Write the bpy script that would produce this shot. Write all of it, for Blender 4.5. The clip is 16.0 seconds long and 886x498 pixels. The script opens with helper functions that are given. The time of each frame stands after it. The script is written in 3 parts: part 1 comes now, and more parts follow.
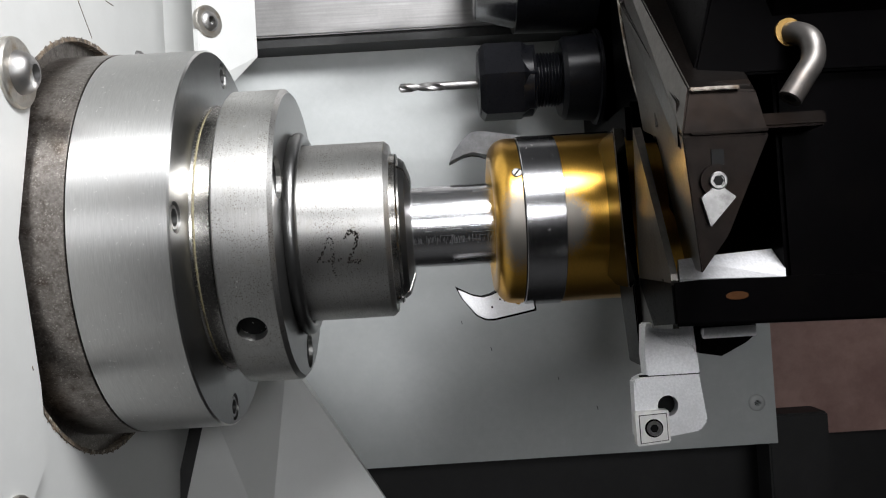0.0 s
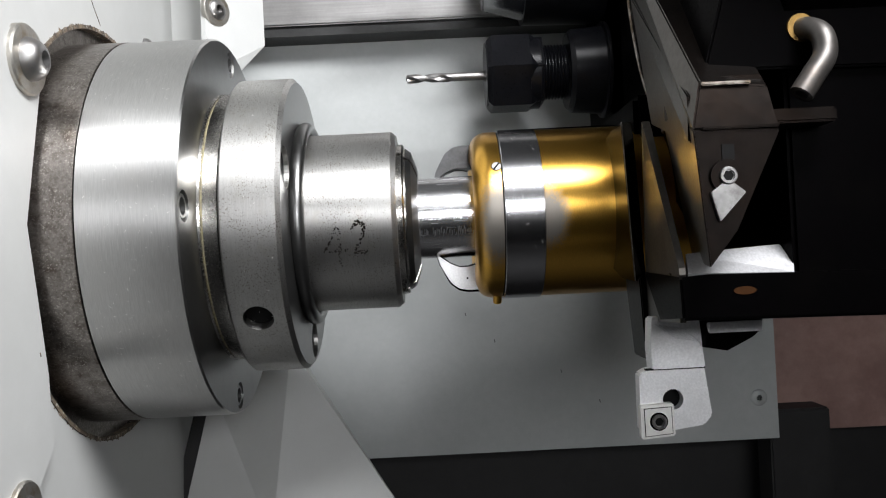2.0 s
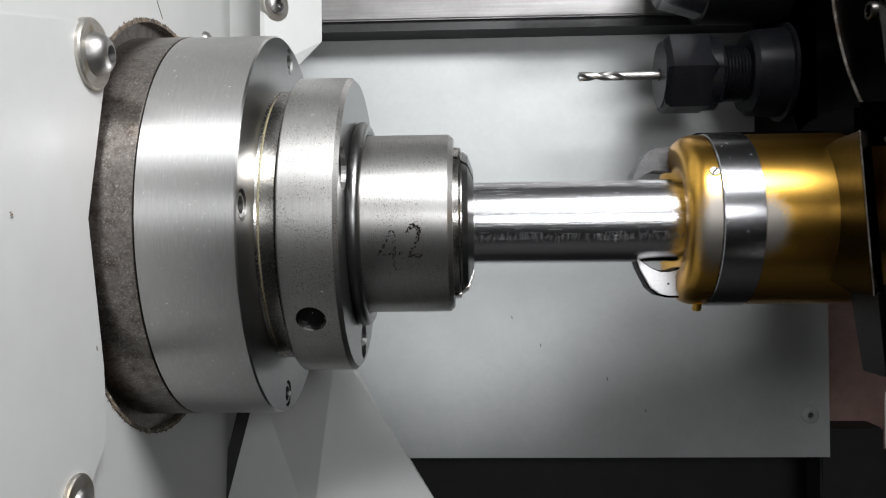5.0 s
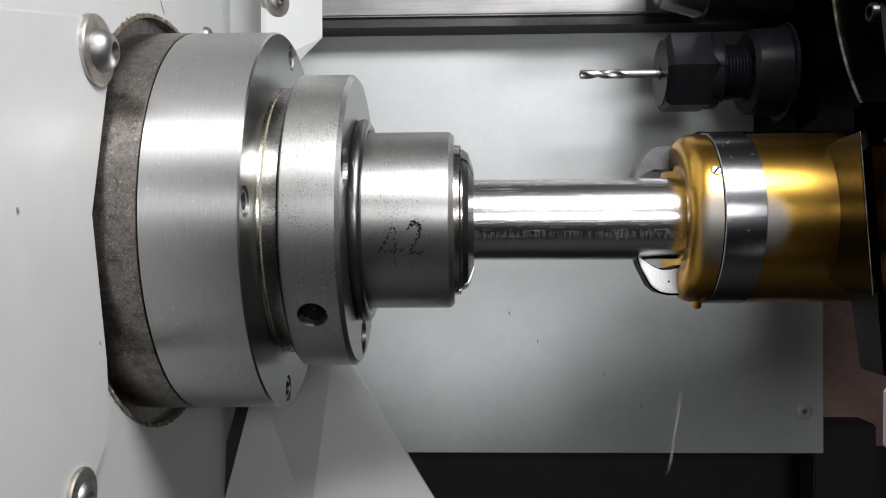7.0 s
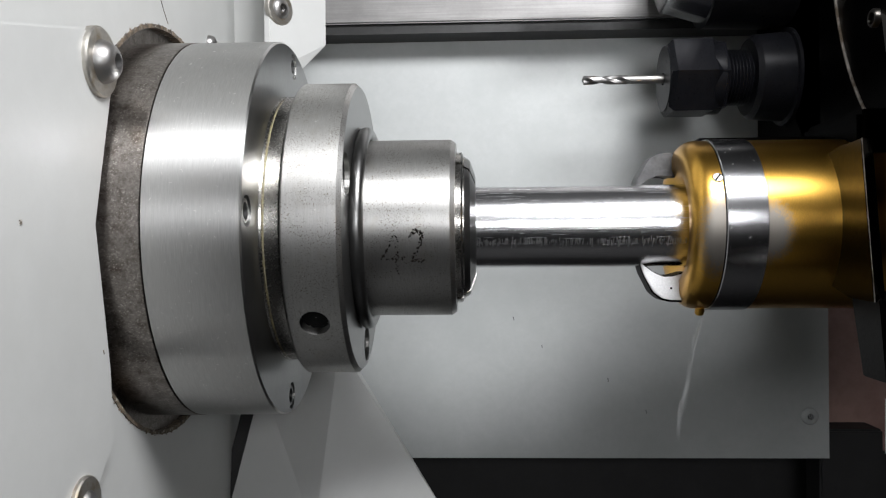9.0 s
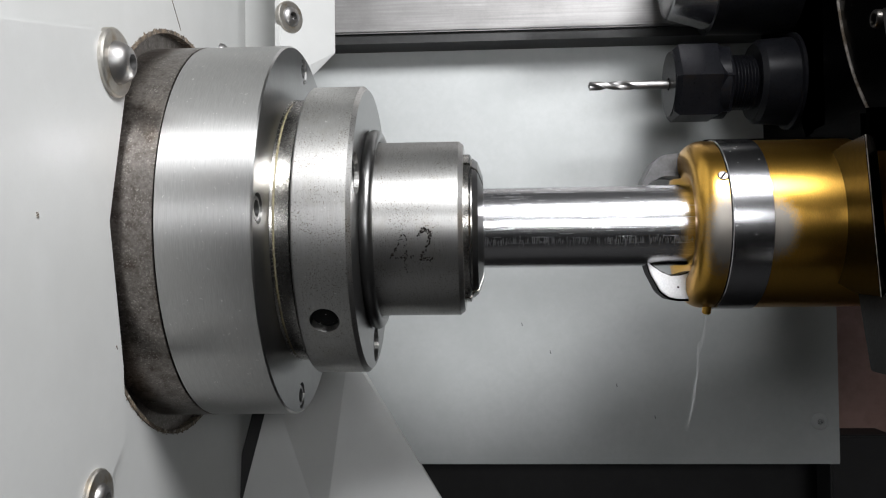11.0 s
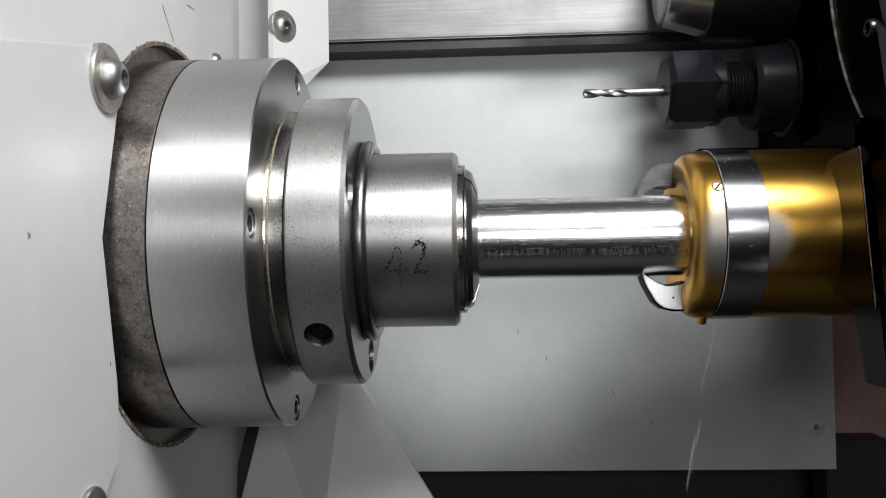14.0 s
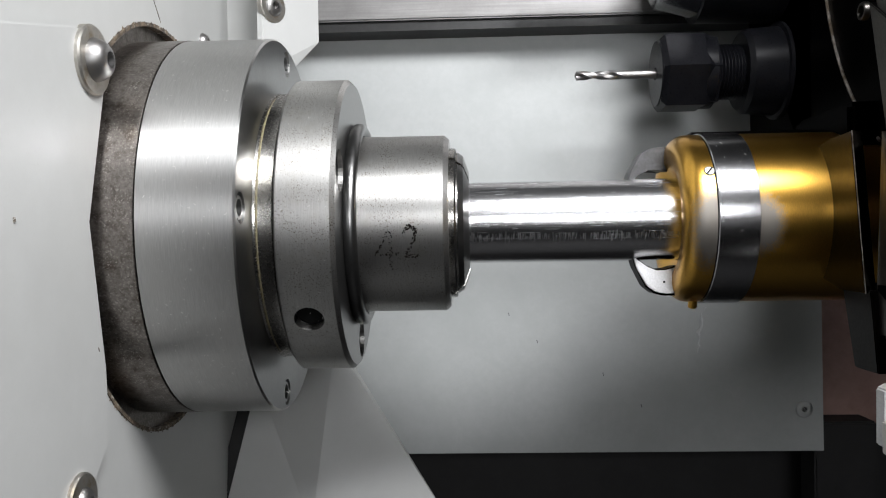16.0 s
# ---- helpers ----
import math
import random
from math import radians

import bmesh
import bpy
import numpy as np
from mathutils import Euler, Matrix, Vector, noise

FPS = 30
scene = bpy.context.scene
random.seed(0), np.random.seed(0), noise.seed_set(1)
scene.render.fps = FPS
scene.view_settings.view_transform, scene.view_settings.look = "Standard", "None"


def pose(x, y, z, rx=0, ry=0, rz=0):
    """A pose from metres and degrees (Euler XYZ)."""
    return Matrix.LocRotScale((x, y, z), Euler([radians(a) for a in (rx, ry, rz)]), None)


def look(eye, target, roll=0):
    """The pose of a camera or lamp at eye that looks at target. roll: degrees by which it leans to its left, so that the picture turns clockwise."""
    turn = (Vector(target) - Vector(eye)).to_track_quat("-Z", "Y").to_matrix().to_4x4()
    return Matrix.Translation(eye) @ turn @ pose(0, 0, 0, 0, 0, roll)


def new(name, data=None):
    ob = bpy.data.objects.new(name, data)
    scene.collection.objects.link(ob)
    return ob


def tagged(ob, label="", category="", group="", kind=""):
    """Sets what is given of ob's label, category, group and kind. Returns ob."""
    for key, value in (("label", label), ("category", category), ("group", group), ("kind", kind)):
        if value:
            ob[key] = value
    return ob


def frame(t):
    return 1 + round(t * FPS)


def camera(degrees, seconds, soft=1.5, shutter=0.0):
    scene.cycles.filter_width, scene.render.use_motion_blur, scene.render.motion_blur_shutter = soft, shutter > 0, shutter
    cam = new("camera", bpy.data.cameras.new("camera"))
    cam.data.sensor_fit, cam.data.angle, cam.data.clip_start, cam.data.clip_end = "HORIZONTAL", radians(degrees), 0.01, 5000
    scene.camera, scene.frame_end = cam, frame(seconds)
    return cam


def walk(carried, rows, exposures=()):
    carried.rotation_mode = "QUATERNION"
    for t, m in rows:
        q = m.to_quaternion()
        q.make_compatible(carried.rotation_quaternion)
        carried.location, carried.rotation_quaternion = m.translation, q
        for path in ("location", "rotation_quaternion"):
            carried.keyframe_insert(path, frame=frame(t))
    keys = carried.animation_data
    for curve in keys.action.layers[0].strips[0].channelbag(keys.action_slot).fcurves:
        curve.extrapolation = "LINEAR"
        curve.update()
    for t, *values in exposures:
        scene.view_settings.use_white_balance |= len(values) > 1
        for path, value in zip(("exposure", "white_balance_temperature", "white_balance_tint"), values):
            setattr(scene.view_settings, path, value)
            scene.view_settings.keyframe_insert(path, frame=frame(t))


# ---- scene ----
# The machine frame: x along the spindle, y into the slanted bed, z up the bed; it leans back by SLANT.
SLANT = -33.0
BED = pose(0, 0, 1.05, SLANT, 0, 0)
cam = camera(56.8, 16.0, soft=1.15, shutter=0.5)
PATH = [
    (0.0, 0.0785, -0.3133, -0.0166, 91.41, 3.48, -0.44),
    (0.5, 0.0776, -0.3139, -0.0145, 91.10, 3.02, -0.44),
    (1.0, 0.0768, -0.3138, -0.0139, 90.98, 2.79, -0.41),
    (1.5, 0.0765, -0.3142, -0.0151, 90.93, 2.73, -0.38),
    (2.0, 0.0766, -0.3137, -0.0165, 90.82, 2.81, -0.38),
    (2.4, 0.0769, -0.3141, -0.0166, 90.95, 2.86, -0.31),
    (2.5, 0.0800, -0.3181, -0.0173, 92.16, 3.27, 0.28),
    (2.8, 0.0759, -0.3167, -0.0131, 92.30, 2.47, 2.26),
    (3.0, 0.0752, -0.3164, -0.0124, 92.32, 2.33, 2.61),
    (3.5, 0.0714, -0.3168, -0.0072, 91.71, 1.07, 1.79),
    (3.6, 0.0713, -0.3167, -0.0073, 91.68, 1.05, 1.80),
    (3.8, 0.0687, -0.3112, -0.0100, 90.02, 0.56, 2.09),
    (4.0, 0.0683, -0.3104, -0.0105, 89.75, 0.47, 2.14),
    (4.2, 0.0702, -0.3095, -0.0118, 90.37, 0.67, 2.19),
    (6.5, 0.0706, -0.3120, -0.0105, 90.03, 0.52, 1.90),
    (7.0, 0.0684, -0.3123, -0.0103, 89.87, 0.32, 1.77),
    (7.5, 0.0689, -0.3119, -0.0079, 89.63, 0.11, 1.93),
    (8.0, 0.0693, -0.3119, -0.0069, 89.67, 0.07, 1.98),
    (8.5, 0.0690, -0.3125, -0.0067, 89.68, 0.14, 1.91),
    (9.0, 0.0708, -0.3131, -0.0082, 90.00, 0.51, 2.37),
    (9.2, 0.0703, -0.3136, -0.0091, 89.96, 0.46, 2.85),
    (11.5, 0.0716, -0.3162, -0.0163, 91.64, 0.85, 2.89),
    (12.0, 0.0728, -0.3161, -0.0129, 91.27, 1.03, 2.70),
    (12.5, 0.0712, -0.3163, -0.0120, 91.07, 0.95, 2.12),
    (13.0, 0.0720, -0.3150, -0.0094, 90.74, 0.90, 2.32),
    (13.5, 0.0722, -0.3151, -0.0099, 90.76, 0.93, 2.63),
    (14.0, 0.0720, -0.3156, -0.0106, 91.26, 1.01, 2.79),
    (14.5, 0.0725, -0.3137, -0.0105, 90.90, 1.04, 2.79),
    (15.0, 0.0727, -0.3146, -0.0112, 90.56, 1.22, 2.70),
    (15.5, 0.0719, -0.3144, -0.0101, 90.31, 0.97, 2.18),
    (16.0, 0.0719, -0.3142, -0.0092, 89.87, 0.97, 2.14),
]
walk(cam, [(t, BED @ pose(*p)) for t, *p in PATH], exposures=[(0.0, 0.26), (2.0, 0.24), (3.9, 0.06), (6.4, -0.10), (16.0, -0.10)])

# ---- light ----
world = bpy.data.worlds.new("world")
scene.world = world
world.use_nodes = True
world.node_tree.nodes["Background"].inputs[0].default_value = (0.9, 0.95, 1.0, 1)
world.node_tree.nodes["Background"].inputs[1].default_value = 0.02


def work_light(name, eye, target, sx, sy, watts, colour):
    data = bpy.data.lights.new(name, "AREA")
    data.shape, data.size, data.size_y, data.energy, data.color = "RECTANGLE", sx, sy, watts, colour
    ob = new(name, data)
    ob.matrix_basis = BED @ look(eye, target)
    return ob


work_light("work_light", (0.25, -0.38, 0.40), (0.04, 0.02, 0.0), 0.24, 0.16, 6.6, (0.97, 0.975, 1.0))
# the open door: the workshop's lamps and, round them, its dimmer daylight
work_light("door_light", (0.20, -0.60, 0.08), (0.08, 0.0, 0.0), 0.30, 0.10, 1.0, (0.97, 0.975, 1.0))
work_light("door_daylight", (0.18, -0.69, 0.09), (0.08, 0.0, 0.0), 0.80, 0.46, 0.14, (0.97, 0.975, 1.0))


# ---- materials ----
def nodes_of(name):
    m = bpy.data.materials.new(name)
    m.use_nodes = True
    nt = m.node_tree
    return m, nt, nt.nodes["Principled BSDF"]


def link(nt, a, b):
    nt.links.new(a, b)


def noise_of(nt, scale3, scale, detail=6.0, rough=0.6):
    co = nt.nodes.new("ShaderNodeTexCoord")
    mp = nt.nodes.new("ShaderNodeMapping")
    mp.inputs["Scale"].default_value = scale3
    n = nt.nodes.new("ShaderNodeTexNoise")
    n.inputs["Scale"].default_value, n.inputs["Detail"].default_value, n.inputs["Roughness"].default_value = scale, detail, rough
    link(nt, co.outputs["Object"], mp.inputs["Vector"])
    link(nt, mp.outputs[0], n.inputs["Vector"])
    return n.outputs["Fac"]


def ramp(nt, fac, stops):
    r = nt.nodes.new("ShaderNodeValToRGB")
    el = r.color_ramp.elements
    while len(el) < len(stops):
        el.new(0.5)
    for e, (p, c) in zip(el, stops):
        e.position, e.color = p, (*c, 1) if len(c) == 3 else c
    link(nt, fac, r.inputs[0])
    return r.outputs[0]


def mixed(nt, fac, a, b, mode="MIX"):
    m = nt.nodes.new("ShaderNodeMix")
    m.data_type, m.blend_type = "RGBA", mode
    if isinstance(fac, float):
        m.inputs[0].default_value = fac
    else:
        link(nt, fac, m.inputs[0])
    for sock, v in ((m.inputs[6], a), (m.inputs[7], b)):
        if isinstance(v, tuple):
            sock.default_value = (*v, 1)
        else:
            link(nt, v, sock)
    return m.outputs[2]


def surface(name, col, metal, rough, grain=(1, 1, 1), gscale=400, gamount=0.15, stain=None, stain_scale=60, stain_at=(0.55, 0.75),
            bump=0.02, rough_var=0.04, spots=None, spot_scale=1700, gloss=0.5, brushed=0.0, across=0.25):
    """A worn surface: fine grain stretched by its machining, larger stains, optional small spots."""
    m, nt, b = nodes_of(name)
    g = noise_of(nt, grain, gscale, 4)
    lo, hi = tuple(c * (1 - gamount) for c in col), tuple(min(1, c * (1 + gamount)) for c in col)
    c = ramp(nt, g, [(0.3, lo), (0.7, hi)])
    if stain:
        big = noise_of(nt, (1, 1, 1), stain_scale, 7, 0.65)
        f = ramp(nt, big, [(stain_at[0], (0, 0, 0)), (stain_at[1], (1, 1, 1))])
        c = mixed(nt, f, c, stain)
    if spots:
        sp = noise_of(nt, (1, 1, 1), spot_scale, 5, 0.62)
        f = ramp(nt, sp, [(0.55, (0, 0, 0)), (0.66, (1, 1, 1))])
        where = ramp(nt, noise_of(nt, (1, 1, 1), 130, 3, 0.5), [(0.36, (0.15, 0.15, 0.15)), (0.56, (1, 1, 1))])
        c = mixed(nt, mixed(nt, 1.0, f, where, "MULTIPLY"), c, spots)
    link(nt, c, b.inputs["Base Color"])
    b.inputs["Metallic"].default_value = metal
    b.inputs["Specular IOR Level"].default_value = gloss
    if brushed:
        tan = nt.nodes.new("ShaderNodeTangent")
        tan.direction_type, tan.axis = "RADIAL", "X"
        link(nt, tan.outputs[0], b.inputs["Tangent"])
        b.inputs["Anisotropic"].default_value, b.inputs["Anisotropic Rotation"].default_value = brushed, across
    mid = noise_of(nt, (1, 1, 1), 1100, 5)
    r = ramp(nt, mid, [(0.3, (rough - rough_var,) * 3), (0.7, (rough + rough_var,) * 3)])
    link(nt, r, b.inputs["Roughness"])
    if bump:
        bp = nt.nodes.new("ShaderNodeBump")
        bp.inputs["Strength"].default_value, bp.inputs["Distance"].default_value = bump, 0.0004
        link(nt, g, bp.inputs["Height"])
        link(nt, bp.outputs[0], b.inputs["Normal"])
    return m


TURNED = (14, 0.35, 0.35)
STEEL = surface("turned_steel", (0.55, 0.547, 0.538), 1.0, 0.33, (10, 0.5, 0.5), 500, 0.10, (0.55, 0.542, 0.528), 60, (0.5, 0.8), 0.05, 0.02, brushed=0.8)
STEEL_SPECK = surface("speckled_steel", (0.53, 0.525, 0.51), 1.0, 0.40, (9, 0.5, 0.5), 420, 0.10, (0.49, 0.475, 0.44), 110, (0.56, 0.74), 0.04, 0.02, spots=(0.13, 0.10, 0.065), spot_scale=2300, brushed=0.55)
# a darker steel that carries the shade of the chuck's end faces
STEEL_DIM = surface("dim_steel", (0.22, 0.22, 0.217), 1.0, 0.30, (1, 1, 1), 500, 0.06, (0.17, 0.165, 0.157), 40, (0.5, 0.8), 0.01, 0.008)
STEEL_POLISH = surface("polished_steel", (0.50, 0.487, 0.46), 1.0, 0.27, TURNED, 180, 0.06, (0.45, 0.42, 0.36), 60, (0.55, 0.8), 0.02, 0.01, brushed=0.7)
STEEL_RUST = surface("oxidised_steel", (0.23, 0.210, 0.193), 1.0, 0.36, (1, 1, 1), 1100, 0.30, (0.075, 0.056, 0.044), 240, (0.46, 0.74), 0.10, spots=(0.46, 0.43, 0.39), spot_scale=1500)
RUST = surface("rusty_edge", (0.20, 0.155, 0.11), 0.2, 0.8, (1, 1, 1), 900, 0.5, (0.05, 0.04, 0.033), 260, (0.4, 0.6), 0.3, spots=(0.5, 0.48, 0.43), spot_scale=700)
BAR = surface("drawn_aluminium", (0.78, 0.78, 0.79), 1.0, 0.23, (0.012, 6, 6), 420, 0.22, None, bump=0.10, rough_var=0.03, brushed=0.2)
BAR_DULL = surface("scuffed_aluminium", (0.66, 0.66, 0.67), 1.0, 0.36, (1, 1, 1), 300, 0.1, None, bump=0)
GOLD = surface("gold_anodised", (0.74, 0.42, 0.08), 1.0, 0.29, (8, 1, 1), 900, 0.12, (0.69, 0.385, 0.076), 190, (0.5, 0.8), 0.04, 0.01, brushed=0.5)


def worn_gold():
    """Gold anodising rubbed through to bare metal in two patches on the operator's side."""
    m = GOLD.copy()
    m.name = "worn_anodised"
    nt = m.node_tree
    b = nt.nodes["Principled BSDF"]
    base = b.inputs["Base Color"].links[0].from_socket
    dull = b.inputs["Roughness"].links[0].from_socket
    co = nt.nodes.new("ShaderNodeTexCoord")
    rag = nt.nodes.new("ShaderNodeMath")
    rag.operation = "MULTIPLY"
    link(nt, noise_of(nt, (1, 1, 1), 900, 7, 0.8), rag.inputs[0])
    rag.inputs[1].default_value = 0.009
    for place, stretch, near, far in (((0.1155, -0.0310, -0.0035), (1.0, 1.0, 0.72), 0.0092, 0.0135), ((0.0985, -0.0310, -0.0045), (1.5, 0.8, 0.62), 0.0105, 0.0160)):
        mp = nt.nodes.new("ShaderNodeMapping")
        mp.vector_type = "POINT"
        mp.inputs["Location"].default_value = [-p * q for p, q in zip(place, stretch)]
        mp.inputs["Scale"].default_value = stretch
        ln = nt.nodes.new("ShaderNodeVectorMath")
        ln.operation = "LENGTH"
        add = nt.nodes.new("ShaderNodeMath")
        link(nt, co.outputs["Object"], mp.inputs["Vector"])
        link(nt, mp.outputs[0], ln.inputs[0])
        link(nt, ln.outputs["Value"], add.inputs[0])
        link(nt, rag.outputs[0], add.inputs[1])
        r = nt.nodes.new("ShaderNodeMapRange")
        r.inputs["From Min"].default_value, r.inputs["From Max"].default_value = near, far
        r.inputs["To Min"].default_value, r.inputs["To Max"].default_value = 1.0, 0.0
        link(nt, add.outputs[0], r.inputs["Value"])
        base = mixed(nt, r.outputs[0], base, (0.38, 0.352, 0.315))
        dull = mixed(nt, r.outputs[0], dull, (0.52, 0.52, 0.52))
    link(nt, base, b.inputs["Base Color"])
    link(nt, dull, b.inputs["Roughness"])
    return m


GOLD_WORN = worn_gold()
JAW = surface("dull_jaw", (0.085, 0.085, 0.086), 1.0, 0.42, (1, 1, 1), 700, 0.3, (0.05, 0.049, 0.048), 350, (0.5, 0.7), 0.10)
RING = surface("ground_ring", (0.48, 0.48, 0.49), 1.0, 0.23, TURNED, 350, 0.08, (0.43, 0.43, 0.44), 200, (0.55, 0.75), 0.03, 0.02, brushed=0.45)
BLACK = surface("black_oxide", (0.0007, 0.0006, 0.0007), 0.0, 0.30, (1, 1, 1), 500, 0.3, (0.0014, 0.0012, 0.0011), 60, (0.5, 0.8), 0.05, gloss=0.01)
BLACK_NUT = surface("black_nut", (0.007, 0.0073, 0.009), 0.0, 0.30, (1, 1, 1), 300, 0.2, (0.011, 0.011, 0.0125), 90, (0.5, 0.8), 0.03, gloss=0.13)
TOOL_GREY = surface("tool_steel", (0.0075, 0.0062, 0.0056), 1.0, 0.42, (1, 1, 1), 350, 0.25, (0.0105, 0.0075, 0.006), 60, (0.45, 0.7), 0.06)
# paler than tool steel: light bounced from chuck and wall, in the colour
FLANK = surface("pale_flank", (0.15, 0.142, 0.13), 1.0, 0.36, (1, 1, 1), 420, 0.15, (0.11, 0.10, 0.09), 60, (0.45, 0.75), 0.05, 0.05)
TIP = surface("grey_insert", (0.17, 0.168, 0.165), 1.0, 0.36, (1, 1, 1), 500, 0.15, (0.09, 0.087, 0.083), 260, (0.5, 0.7), 0.04)
SHELF = surface("milled_shelf", (0.56, 0.56, 0.57), 0.7, 0.48, (3, 1, 3), 600, 0.14, (0.44, 0.44, 0.445), 120, (0.5, 0.75), 0.12)
FLANGE = surface("oxide_plate", (0.10, 0.096, 0.092), 1.0, 0.14, (1, 1, 1), 500, 0.15, (0.09, 0.085, 0.08), 90, (0.5, 0.8), 0.01, 0.03)
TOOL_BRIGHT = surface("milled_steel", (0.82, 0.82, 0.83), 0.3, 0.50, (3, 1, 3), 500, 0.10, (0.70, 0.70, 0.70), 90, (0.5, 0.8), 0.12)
EDGE = surface("worn_edge", (0.26, 0.24, 0.22), 1.0, 0.45, (1, 1, 1), 400, 0.3, (0.10, 0.08, 0.06), 150, (0.45, 0.6), 0.1)
CARBIDE = surface("bright_insert", (0.86, 0.85, 0.82), 0.4, 0.42, (1, 1, 1), 500, 0.08, None, bump=0.02)
WHITE = surface("white_paint", (0.49, 0.495, 0.483), 0.0, 0.42, (1, 1, 1), 60, 0.03, (0.455, 0.46, 0.445), 14, (0.45, 0.75), 0.03, spots=(0.48, 0.482, 0.468))
PLATE = surface("bed_cover", (0.43, 0.445, 0.44), 0.2, 0.5, (1, 1, 1), 300, 0.03, (0.39, 0.406, 0.40), 22, (0.45, 0.7), 0.02)
RAIL = surface("brushed_rail", (0.22, 0.216, 0.212), 1.0, 0.55, (0.15, 1, 6), 160, 0.16, (0.17, 0.166, 0.162), 30, (0.45, 0.7), 0.05)
DARK = surface("sump_dark", (0.012, 0.0115, 0.012), 0.0, 0.6, (1, 1, 1), 80, 0.3, (0.008, 0.0075, 0.0075), 30, (0.4, 0.7), 0.05)
RED = surface("red_brown_paint", (0.36, 0.225, 0.195), 0.0, 0.5, (1, 1, 1), 90, 0.1, (0.21, 0.116, 0.10), 30, (0.4, 0.7), 0.03)
TARNISH = surface("tarnished_brass", (0.030, 0.012, 0.004), 0.0, 0.6, (1, 1, 1), 400, 0.2, None, bump=0.02, gloss=0.05)
BRASS = surface("brass_fitting", (0.28, 0.175, 0.06), 1.0, 0.45, (1, 1, 1), 400, 0.15, (0.16, 0.085, 0.03), 120, (0.5, 0.7), 0.05)
BEAD = surface("yellowed_bead", (0.42, 0.37, 0.22), 0.5, 0.4, (1, 1, 1), 300, 0.2, (0.3, 0.27, 0.2), 200, (0.4, 0.6), 0.03)
PIPE = surface("grey_pipe", (0.085, 0.079, 0.074), 0.8, 0.45, (1, 1, 1), 300, 0.15, (0.12, 0.098, 0.083), 80, (0.5, 0.7), 0.05)
SCREW = surface("screw_steel", (0.33, 0.325, 0.32), 1.0, 0.42, (1, 1, 1), 400, 0.15, (0.3, 0.27, 0.24), 200, (0.5, 0.75), 0.05)
WASHER = surface("stained_washer", (0.50, 0.48, 0.44), 1.0, 0.45, (1, 1, 1), 300, 0.2, (0.30, 0.24, 0.16), 150, (0.5, 0.7), 0.08)
NICK = surface("bright_nick", (0.72, 0.71, 0.69), 1.0, 0.5, (1, 1, 1), 300, 0.3, None, bump=0)
SOCKET = surface("socket_dark", (0.006, 0.006, 0.006), 0.3, 0.6, (1, 1, 1), 300, 0.3, None, bump=0, gloss=0.1)
RUBBER = surface("dark_ring", (0.03, 0.03, 0.03), 0.6, 0.45, (1, 1, 1), 300, 0.2, None, bump=0.02)
ETCH = surface("etched_mark", (0.012, 0.010, 0.009), 0.0, 0.9, (1, 1, 1), 900, 0.3, None, bump=0, gloss=0.0)
COAT = surface("enclosure_grey", (0.12, 0.122, 0.124), 0.0, 0.5, (1, 1, 1), 40, 0.05, (0.09, 0.092, 0.092), 6, (0.45, 0.7), 0.02)


def liquid():
    m, nt, b = nodes_of("coolant_drop")
    b.inputs["Base Color"].default_value = (0.9, 0.92, 0.92, 1)
    b.inputs["Roughness"].default_value = 0.25
    b.inputs["IOR"].default_value = 1.33
    b.inputs["Transmission Weight"].default_value = 0.35
    return m


WATER = liquid()


# ---- shape helpers ----
def thing(name, label, category, group="", kind="", m=BED):
    ob = new(name)
    ob.matrix_basis = m
    ob.empty_display_size = 0.01
    return tagged(ob, label, category, group, kind)


def part(name, bm, material, parent, label="", smooth=False, origin=None):
    me = bpy.data.meshes.new(name)
    bmesh.ops.recalc_face_normals(bm, faces=bm.faces)
    if smooth:
        for f in bm.faces:
            f.smooth = True
        for e in bm.edges:
            if len(e.link_faces) == 2 and e.calc_face_angle(0) > 0.6:
                e.smooth = False
    bm.to_mesh(me)
    bm.free()
    me.materials.append(material)
    ob = new(name, me)
    ob.parent = parent
    if label:
        tagged(ob, label)
    return ob


def lathe(profile, seg=96, cy=0.0, cz=0.0, closed=True):
    """Turns (x, r) pairs about a line along x; the profile is closed back on itself."""
    bm = bmesh.new()
    rings = []
    for x, r in profile:
        if r < 1e-6:
            rings.append([bm.verts.new((x, cy, cz))])
        else:
            rings.append([bm.verts.new((x, cy - r * math.cos(2 * math.pi * k / seg), cz + r * math.sin(2 * math.pi * k / seg))) for k in range(seg)])
    pairs = list(zip(rings, rings[1:] + rings[:1])) if closed else list(zip(rings, rings[1:]))
    for a, b in pairs:
        if len(a) == 1 and len(b) == 1:
            continue
        for k in range(seg):
            q = [a[k % len(a)], a[(k + 1) % len(a)], b[(k + 1) % len(b)], b[k % len(b)]]
            q = list(dict.fromkeys(q))
            if len(q) > 2:
                bm.faces.new(q)
    return bm


def turned(name, profile, material, parent, label="", seg=96, cy=0.0, cz=0.0):
    return part(name, lathe(profile, seg, cy, cz), material, parent, label, smooth=True)


def loft(front, back, bevel=0.0):
    """A solid between two outlines of as many 3D points."""
    bm = bmesh.new()
    a, b = [bm.verts.new(p) for p in front], [bm.verts.new(p) for p in back]
    bm.faces.new(a)
    bm.faces.new(b[::-1])
    for k in range(len(a)):
        bm.faces.new((a[k], b[k], b[(k + 1) % len(a)], a[(k + 1) % len(a)]))
    if bevel:
        bmesh.ops.bevel(bm, geom=bm.edges[:], offset=bevel, segments=2, affect="EDGES", clamp_overlap=True)
    return bm


def prism_y(outline, y0, y1, bevel=0.0):
    return loft([(x, y0, z) for x, z in outline], [(x, y1, z) for x, z in outline], bevel)


